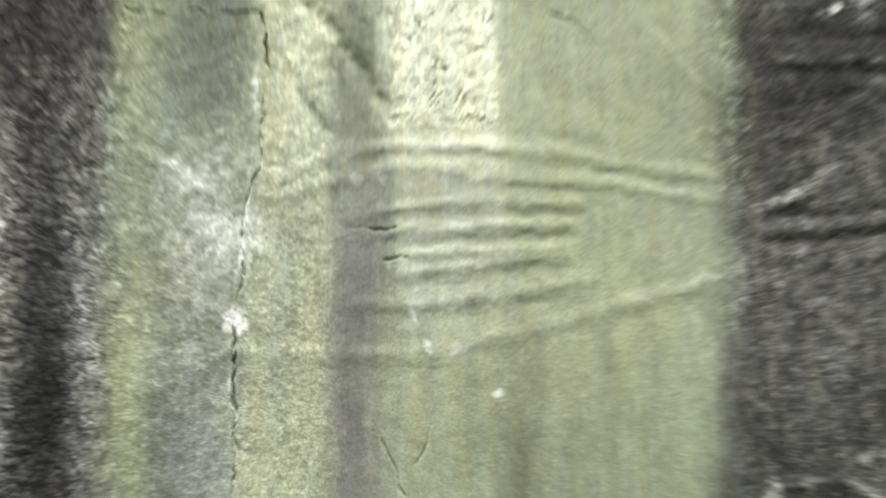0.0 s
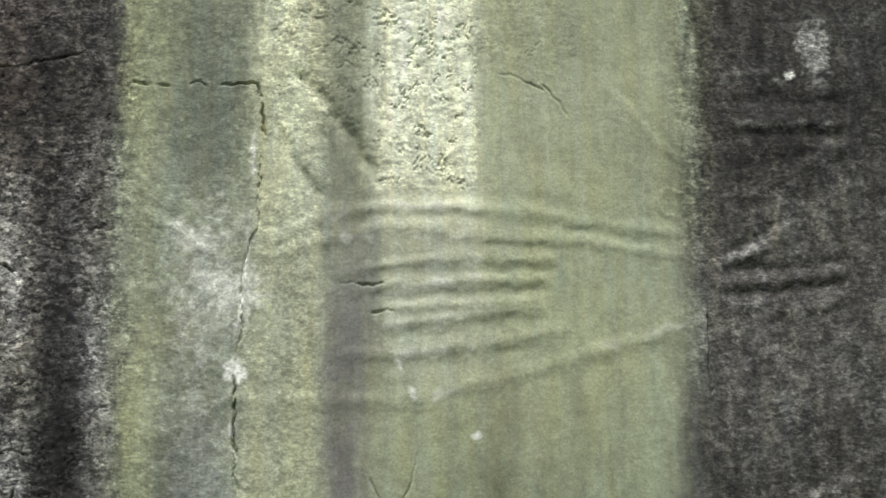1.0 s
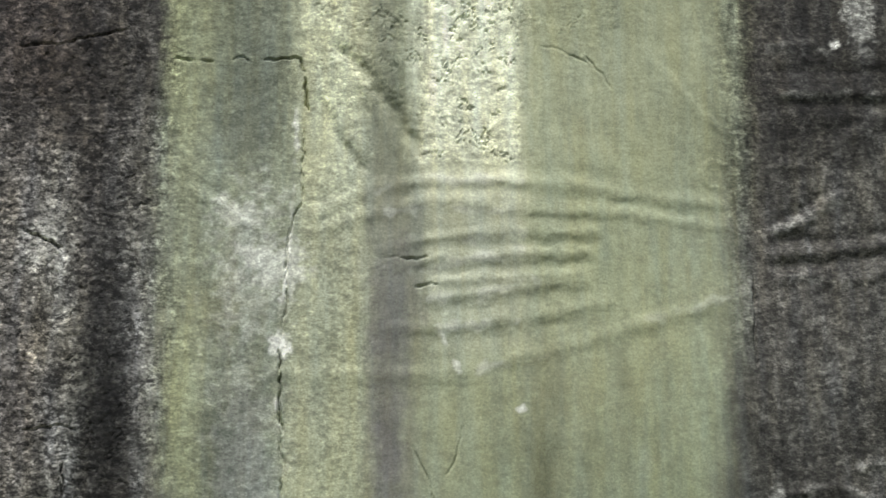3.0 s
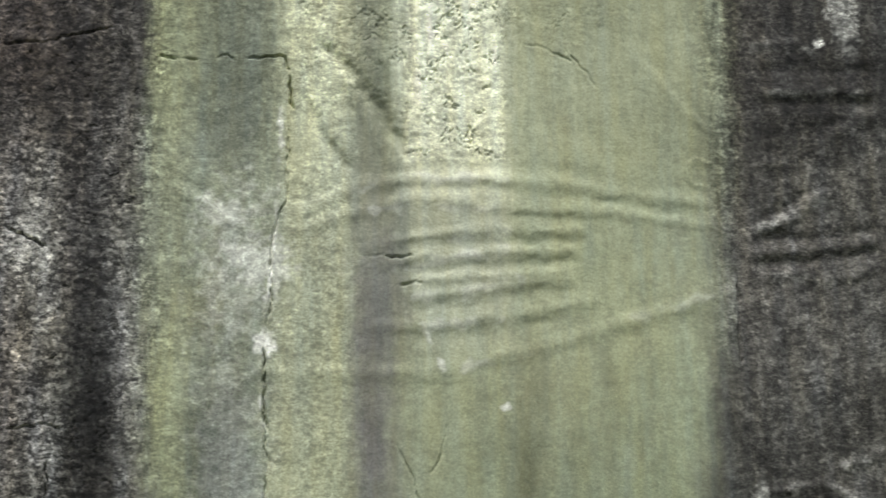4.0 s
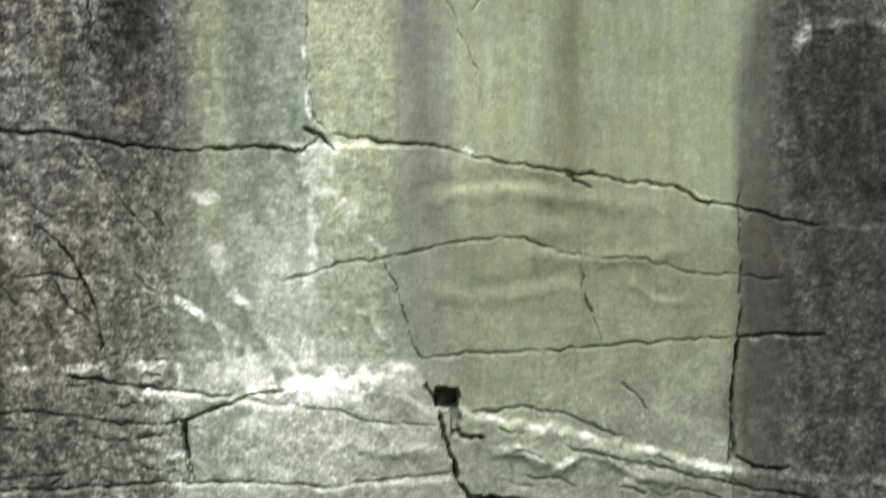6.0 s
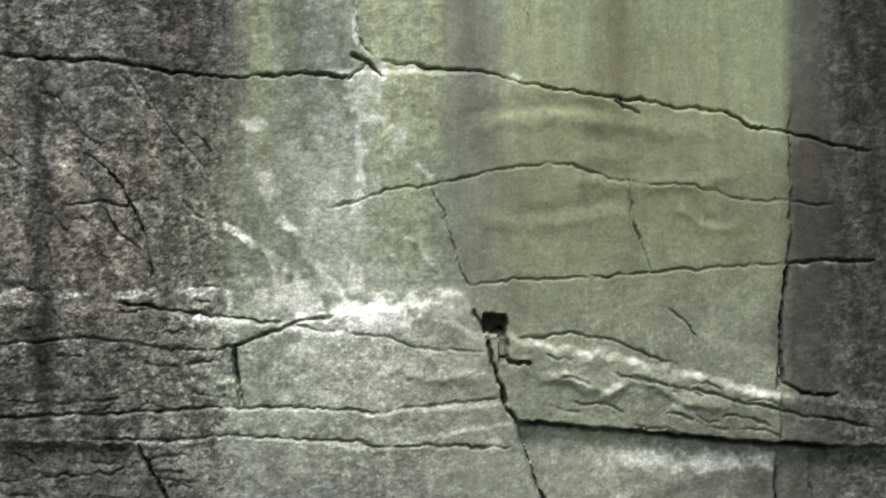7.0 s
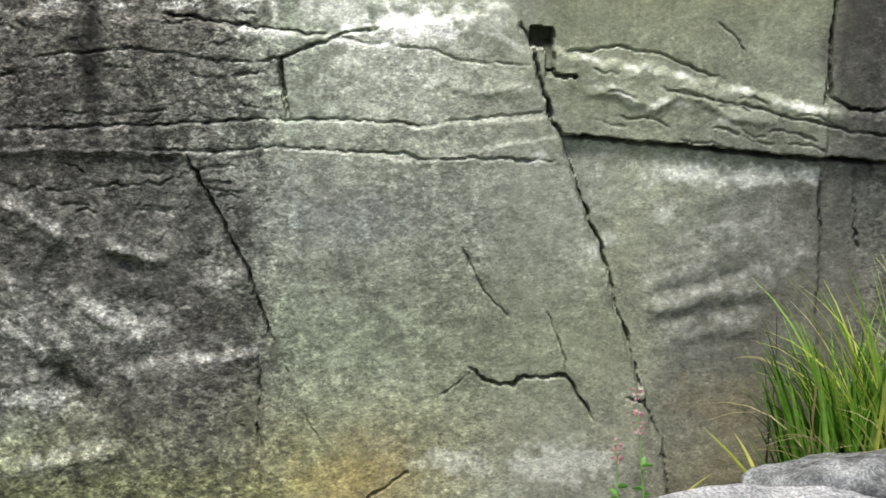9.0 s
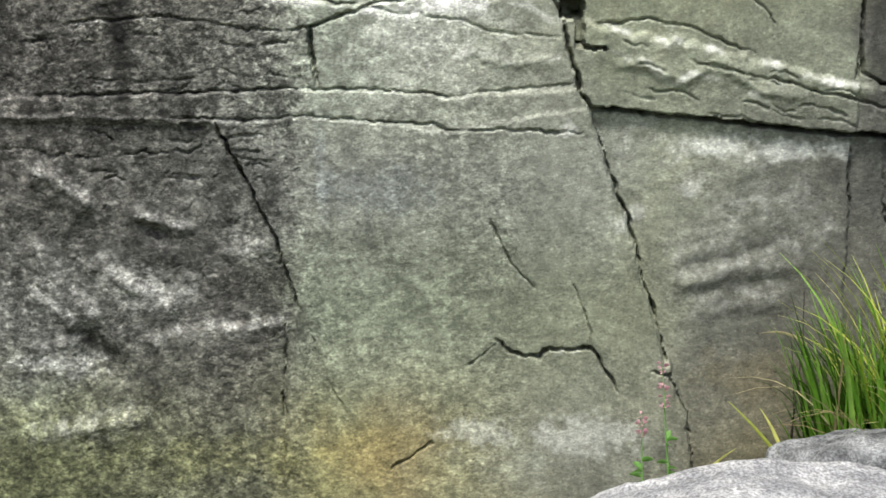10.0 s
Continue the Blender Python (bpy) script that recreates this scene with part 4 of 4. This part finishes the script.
crust_or_crest_light(0.012, 0.12, (1.27, 2.157), (1.342, 2.171), (1.412, 2.146), (1.481, 2.115))
crust_or_crest_light(0.012, 0.12, (1.329, 2.185), (1.418, 2.22), (1.537, 2.255))
crust_or_crest_light(0.012, 0.12, (1.246, 3.323), (1.355, 3.335), (1.416, 3.332))
crust_or_crest_light(0.012, 0.12, (1.237, 3.187), (1.375, 3.199), (1.53, 3.203))
crust(0.0, 1.36, 0.12, 0.07, 0.3)
STAIN_AND_LIGHT = STAIN_AND_LIGHT * (1 - PALE[..., None]) + np.array(srgb(238, 240, 230)) * PALE[..., None]
ochre = smooth(1.1, 0.1, np.hypot((X + 0.17) / 0.2, (Z - 0.19) / 0.12) + 0.4 * fbm(X, Z, 0.09, 131, 3))
STAIN_AND_LIGHT = STAIN_AND_LIGHT * (1 - 0.3 * ochre[..., None]) + np.array(srgb(160, 140, 84)) * 0.3 * ochre[..., None]


def drip_stain(x, top, foot, width, amount):
    """A black algae streak that runs down and frays."""
    d = np.abs(X - x + 0.02 * fbm(X, Z, 0.15, 141, 2, 3.0)) / width + 0.5 * fbm(X, Z, 0.03, 143, 3, 2.5)
    s = amount * smooth(1.2, 0.2, d) * smooth(foot - 0.1, foot + 0.15, Z) * smooth(top + 0.1, top - 0.15, Z)
    return (1 - s)[..., None]


STAIN_AND_LIGHT = STAIN_AND_LIGHT * drip_stain(-0.76, 1.95, 1.0, 0.03, 0.6) * drip_stain(-0.63, 1.3, 0.95, 0.05, 0.35)
STAIN_AND_LIGHT = STAIN_AND_LIGHT * drip_stain(-0.44, 2.75, 2.0, 0.05, 0.35) * drip_stain(-0.57, 3.4, 2.9, 0.12, 0.3) * drip_stain(-0.48, 3.5, 2.8, 0.08, 0.3)
STAIN_AND_LIGHT = STAIN_AND_LIGHT * drip_stain(0.6, 2.3, 1.85, 0.04, 0.15) * drip_stain(1.35, 3.6, 3.25, 0.03, 0.6)
STAIN_AND_LIGHT = STAIN_AND_LIGHT * drip_stain(-0.15, 2.4, 1.9, 0.05, 0.12) * drip_stain(1.25, 2.2, 1.75, 0.12, 0.25) * drip_stain(1.35, 3.25, 2.95, 0.2, 0.2)
STAIN_AND_LIGHT = np.clip(STAIN_AND_LIGHT, 0.008, 0.85)

# ---- part the relief along its joints into slabs ----
rock_face = tagged(new("rock_face"), "smooth grey gneiss cliff with green run-off bands and open joints", "rock face", kind="structure")
nz, nx = X.shape
POINTS = np.stack([X, -H + BACK, Z], -1).reshape(-1, 3)
ids = np.arange(nz * nx).reshape(nz, nx)
QUADS = np.stack([ids[:-1, :-1], ids[:-1, 1:], ids[1:, 1:], ids[1:, :-1]], -1)
high, mid, low = Z > BED_HIGH, Z > BED_MID, Z > BED_LOW
right, east, west = X > UPRIGHT, X > SLANT, X < LEFT_SLANT
REGION = np.select([high & right, high, mid & right, mid, low & east, low, west, east], range(8), 8)[:-1, :-1]
DX, DZ = np.gradient(BACK - H, XS, axis=1), np.gradient(BACK - H, ZS, axis=0)
NORMALS = np.stack([DX, -np.ones_like(DX), DZ], -1).reshape(-1, 3)
NORMALS /= np.linalg.norm(NORMALS, axis=1, keepdims=True)
RGBA = np.concatenate([STAIN_AND_LIGHT, np.ones((nz, nx, 1))], -1).reshape(-1, 4)
for k in range(9):
    quads = QUADS[REGION == k]
    used, inverse = np.unique(quads, return_inverse=True)
    me = mesh_from("rock_slab", POINTS[used], inverse.reshape(-1, 4))
    me.attributes.new("stain_and_light", "FLOAT_COLOR", "POINT").data.foreach_set("color", RGBA[used].astype(np.float32).ravel())
    me.attributes.new("speckle", "FLOAT", "POINT").data.foreach_set("value", SPECKLE.reshape(-1)[used].astype(np.float32))
    me.attributes.new("fleck", "FLOAT", "POINT").data.foreach_set("value", FLECK.reshape(-1)[used].astype(np.float32))
    me.normals_split_custom_set_from_vertices(NORMALS[used])
    part("rock_slab", me, ROCK, rock_face)


core = bmesh.new()
bmesh.ops.create_grid(core, x_segments=30, y_segments=10, size=1.0)
for v in core.verts:
    v.co = Vector((0.5 + v.co.x * 7.4, 2.4 + v.co.y * 2.0, 4.25 + 0.15 * noise.noise(v.co * 5)))
base = bmesh.ops.extrude_face_region(core, geom=core.faces[:])
for g in base["geom"]:
    if isinstance(g, bmesh.types.BMVert):
        g.co.z = -0.4
bmesh.ops.recalc_face_normals(core, faces=core.faces[:])
part("cliff_core", core, granite_material("dull_gneiss", (112, 112, 106), (72, 72, 68)), rock_face)


# ---- ground ----
def ground_height(x, y):
    h = 0.03 * fbm(x, y, 0.8, 201, 4) + 0.25 * fbm(x, y, 9.0, 203, 3) * smooth(6, 20, np.hypot(x, y))
    return h - 0.03


gx = np.concatenate([-np.geomspace(900, 3.2, 40), np.arange(-3, 3.01, 0.08), np.geomspace(3.2, 900, 40)])
gy = np.concatenate([-np.geomspace(900, 6.2, 40), np.arange(-6, 0.4, 0.08), np.geomspace(0.5, 900, 30)])
GX, GY = np.meshgrid(gx, gy)
gi = np.arange(GX.size).reshape(GX.shape)
ground = part("ground", mesh_from("ground", np.stack([GX, GY, ground_height(GX, GY)], -1).reshape(-1, 3), np.stack([gi[:-1, :-1], gi[:-1, 1:], gi[1:, 1:], gi[1:, :-1]], -1).reshape(-1, 4)), SOIL)
tagged(ground, "brown soil with leaf litter and thin grass", "ground", kind="structure")


# ---- loose rocks at the foot ----
def boulder(label, mat, place, size, seed, cuts):
    bm = bmesh.new()
    bmesh.ops.create_icosphere(bm, subdivisions=6, radius=1.0)
    rng = random.Random(seed)
    planes = [(Vector(n).normalized(), d) for n, d in cuts]
    planes += [(Vector((rng.uniform(-1, 1), rng.uniform(-1, 1), rng.uniform(-0.6, 0.4))).normalized(), rng.uniform(0.78, 0.92)) for _ in range(6)]
    for v in bm.verts:
        p = v.co.copy()
        for n, d in planes:
            over = p.dot(n) - d
            if over > 0:
                p -= n * over * 0.93
        p += p.normalized() * (0.05 * noise.fractal(p * 2.1 + Vector((seed, 0, 0)), 1.0, 2.0, 5) + 0.012 * noise.fractal(p * 14, 0.8, 2.0, 4))
        v.co = Vector((p.x * size[0], p.y * size[1], p.z * size[2]))
    for f in bm.faces:
        f.smooth = True
    ob = part("boulder", bm, mat)
    ob.matrix_world = place
    return tagged(ob, label, "boulder", "loose boulders at the foot of the cliff")


boulder("rough grey granite boulder with a pale broken flank", BOULDER, pose(1.01, -0.5, 0.13, 0, 0, 6), (0.47, 0.2, 0.33), 4, [((-0.85, -0.1, 0.5), 0.66), ((-0.14, 0.1, 1), 0.68), ((0.5, -0.25, 0.83), 0.6), ((0, -1, 0.35), 0.6), ((-0.3, -0.8, 0.6), 0.68)])
boulder("broad pale granite boulder with a flat top", PALE_GRANITE, pose(0.74, -1.12, 0.125, 0, 3, -4), (0.76, 0.38, 0.385), 9, [((0.05, 0, 1), 0.86), ((-0.6, 0, 0.8), 0.88)])


# ---- plants ----
pocket = bmesh.new()
bmesh.ops.create_icosphere(pocket, subdivisions=4, radius=1.0)
for v in pocket.verts:
    v.co = Vector((v.co.x * 0.36, v.co.y * 0.15, v.co.z * 0.16)) * (1 + 0.12 * noise.fractal(v.co * 3, 1.0, 2.0, 4))
for f in pocket.faces:
    f.smooth = True
soil_pocket = tagged(part("soil_mound", pocket, SOIL), "low dark soil mound under the sedge tufts", "soil", kind="structure")
soil_pocket.location = (1.15, -0.25, 0.0)


def blade(bm, base, way, length, width, bend, twist=0.0):
    """A tapering folded blade that rises, then arches over at its end."""
    side = Vector((-way.y, way.x, 0)).normalized()
    side = (side * math.cos(twist) + Vector((way.x, way.y, 0)).normalized() * math.sin(twist)).normalized()
    pos, up, rows = Vector(base), Vector((way.x * 0.22, way.y * 0.15, 1)).normalized(), []
    steps = 10
    for k in range(steps + 1):
        f = k / steps
        w = width * (1 - f ** 2.2) * (0.6 + 0.4 * min(1, f * 5)) * 0.5 + 0.0004
        crease = up.cross(side).normalized() * w * 0.45
        rows.append([bm.verts.new(pos - side * w + crease), bm.verts.new(pos), bm.verts.new(pos + side * w + crease)])
        up = (up + (way * 0.9 - Vector((0, 0, 0.75))) * bend * (0.15 + 2.6 * f * f) / steps).normalized()
        pos = pos + up * length / steps
    for a, b in zip(rows[:-1], rows[1:]):
        for k in range(2):
            f = bm.faces.new((a[k], a[k + 1], b[k + 1], b[k]))
            f.smooth = True


def tuft(name, label, mat, centre, spread, count, length, width, bend, lean, seed):
    rng, bm = random.Random(seed), bmesh.new()
    for _ in range(count):
        a, r = rng.uniform(0, 2 * math.pi), rng.random() ** 0.6
        base = (math.cos(a) * r * spread[0], math.sin(a) * r * spread[1], 0)
        way = Vector((0.3 * math.cos(a) * r + rng.uniform(-1, 1) + lean, rng.uniform(-0.8, 0.3), 0)).normalized()
        blade(bm, base, way, length * rng.uniform(0.5, 1.08), width * rng.uniform(0.6, 1.2), bend * rng.uniform(0.15, 1.8), rng.uniform(-1.2, 1.2))
    ob = part(name, bm, mat)
    ob.location = centre
    return tagged(ob, label, "grass", "grass at the foot of the cliff", "stuff")


# under-layer whose dark colour gives the clump its shaded foot
tuft("grass_tuft", "short dense sedge at the clump's foot, coloured dark green for the shade in the clump", DEEP, (1.18, -0.2, 0.04), (0.28, 0.07), 640, 0.56, 0.013, 0.6, 0.0, 11)
tuft("grass_tuft", "broad fresh green sedge blades against the rock", GREEN, (1.01, -0.24, 0.04), (0.12, 0.05), 110, 0.6, 0.018, 0.3, 0.0, 1)
tuft("grass_tuft", "arching yellow-green sedge clump beside the boulder", YELLOW, (1.25, -0.26, 0.04), (0.22, 0.07), 280, 0.74, 0.012, 0.6, 0.15, 2)
tuft("grass_tuft", "broad fresh green sedge blades against the rock", GREEN, (1.22, -0.22, 0.04), (0.2, 0.07), 120, 0.74, 0.015, 0.5, 0.0, 5)
tuft("dry_grass", "few dry straw-coloured grass blades", STRAW, (1.17, -0.3, 0.06), (0.24, 0.05), 60, 0.56, 0.009, 1.9, -0.1, 3)
tuft("grass_tuft", "short arching sedge blades over the boulder's edge", GREEN, (1.0, -0.28, 0.1), (0.12, 0.04), 60, 0.32, 0.009, 1.3, -0.3, 8)


def ribbon(bm, base, tip, width, sag=0.0):
    """A single narrow blade from base to tip."""
    a, z = Vector(base), Vector(tip)
    side = (z - a).cross(Vector((0, 1, 0))).normalized()
    rows = []
    for k in range(7):
        f = k / 6
        p = a.lerp(z, f) + Vector((0, 0, 1)) * sag * math.sin(math.pi * f)
        w = width * (1 - f ** 2) * 0.5 + 0.0003
        rows.append([bm.verts.new(p - side * w), bm.verts.new(p + Vector((0, -w * 0.5, 0))), bm.verts.new(p + side * w)])
    for r, q in zip(rows[:-1], rows[1:]):
        for k in range(2):
            bm.faces.new((r[k], r[k + 1], q[k + 1], q[k])).smooth = True


stray = bmesh.new()
for base, tip, sag in (((0.82, -0.3, 0.2), (0.66, -0.3, 0.385), 0.01), ((0.8, -0.3, 0.24), (0.74, -0.28, 0.36), 0.01), ((0.6, -0.2, 0.13), (0.7, -0.22, 0.24), 0.01)):
    ribbon(stray, base, tip, 0.009, sag)
stray_grass = tagged(part("grass_blades", stray, YELLOW), "few stray yellow-green grass blades leaning from the boulder", "grass", "grass at the foot of the cliff", "stuff")
straw = bmesh.new()
for base, tip, sag in (((0.86, -0.2, 0.49), (0.74, -0.24, 0.53), 0.015), ((0.9, -0.3, 0.1), (0.93, -0.3, 0.62), 0.0)):
    ribbon(straw, base, tip, 0.008, sag)
tagged(part("dry_grass", straw, STRAW), "dry straw-coloured grass blade bent against the rock", "grass", "grass at the foot of the cliff", "stuff")


def leaf_shape(bm, base, way, length, width):
    """A pointed leaf, folded along its midrib."""
    way = Vector(way).normalized()
    side = way.cross(Vector((0, 1, 0.3))).normalized()
    up = side.cross(way).normalized()
    rows = []
    for k in range(7):
        f = k / 6
        w = width * 0.5 * math.sin(math.pi * min(1, f * 0.96 + 0.03)) ** 0.8
        p = Vector(base) + way * length * f - Vector((0, 0, 1)) * 0.25 * length * f * f
        rows.append([bm.verts.new(p - side * w + up * w * 0.35), bm.verts.new(p), bm.verts.new(p + side * w + up * w * 0.35)])
    for r, q in zip(rows[:-1], rows[1:]):
        for k in range(2):
            bm.faces.new((r[k], r[k + 1], q[k + 1], q[k])).smooth = True


def flowering_herb(place, height, lean, heads, seed):
    rng = random.Random(seed)
    thing = tagged(new("flowering_herb"), "slender herb with small pink flowers and green leaves by the rock", "plant", "pink-flowered herbs")
    thing.location = place
    stem = bmesh.new()
    ribbon(stem, (0, 0, 0), (lean, 0, height), 0.005, 0.0)
    part("stem", stem, LEAF, thing)
    for k in range(6):
        bm = bmesh.new()
        f = rng.uniform(0.35, 0.62)
        a = rng.uniform(0, 2 * math.pi)
        leaf_shape(bm, (lean * f, 0, height * f), (math.cos(a), -0.3 + 0.5 * math.sin(a), 0.45), rng.uniform(0.026, 0.04), 0.014)
        part("leaf", bm, LEAF, thing)
    for f in heads:
        bm = bmesh.new()
        for k in range(9):
            a = k * 2.4
            leaf_shape(bm, (lean * f + 0.004 * math.cos(a), 0, height * f + rng.uniform(-0.015, 0.015)), (math.cos(a), math.sin(a), 0.5), 0.014, 0.008)
        part("flower_head", bm, PINK, thing)
    return thing


flowering_herb((0.56, -0.16, 0.0), 0.43, -0.035, (0.78, 0.88, 0.97), 1)
flowering_herb((0.49, -0.15, 0.0), 0.3, -0.01, (0.86, 0.96), 2)

# bare twigs beside the grass
for x, top, lean in ((0.845, 0.6, 0.02), (0.86, 0.5, -0.02), (0.875, 0.46, 0.015)):
    twig = bmesh.new()
    ring = []
    for k in range(6):
        f = k / 5
        r = 0.0035 * (1 - 0.7 * f)
        c = Vector((x + lean * f + 0.006 * math.sin(7 * f + x * 40), -0.14 + 0.02 * f, top * f))
        ring.append([twig.verts.new(c + Vector((r * math.cos(a * 1.2566), r * math.sin(a * 1.2566), 0))) for a in range(5)])
    for p, q in zip(ring[:-1], ring[1:]):
        for a in range(5):
            twig.faces.new((p[a], p[(a + 1) % 5], q[(a + 1) % 5], q[a])).smooth = True
    tagged(part("twig", twig, TWIG), "thin dark bare twig standing before the rock", "twig", "bare twigs")
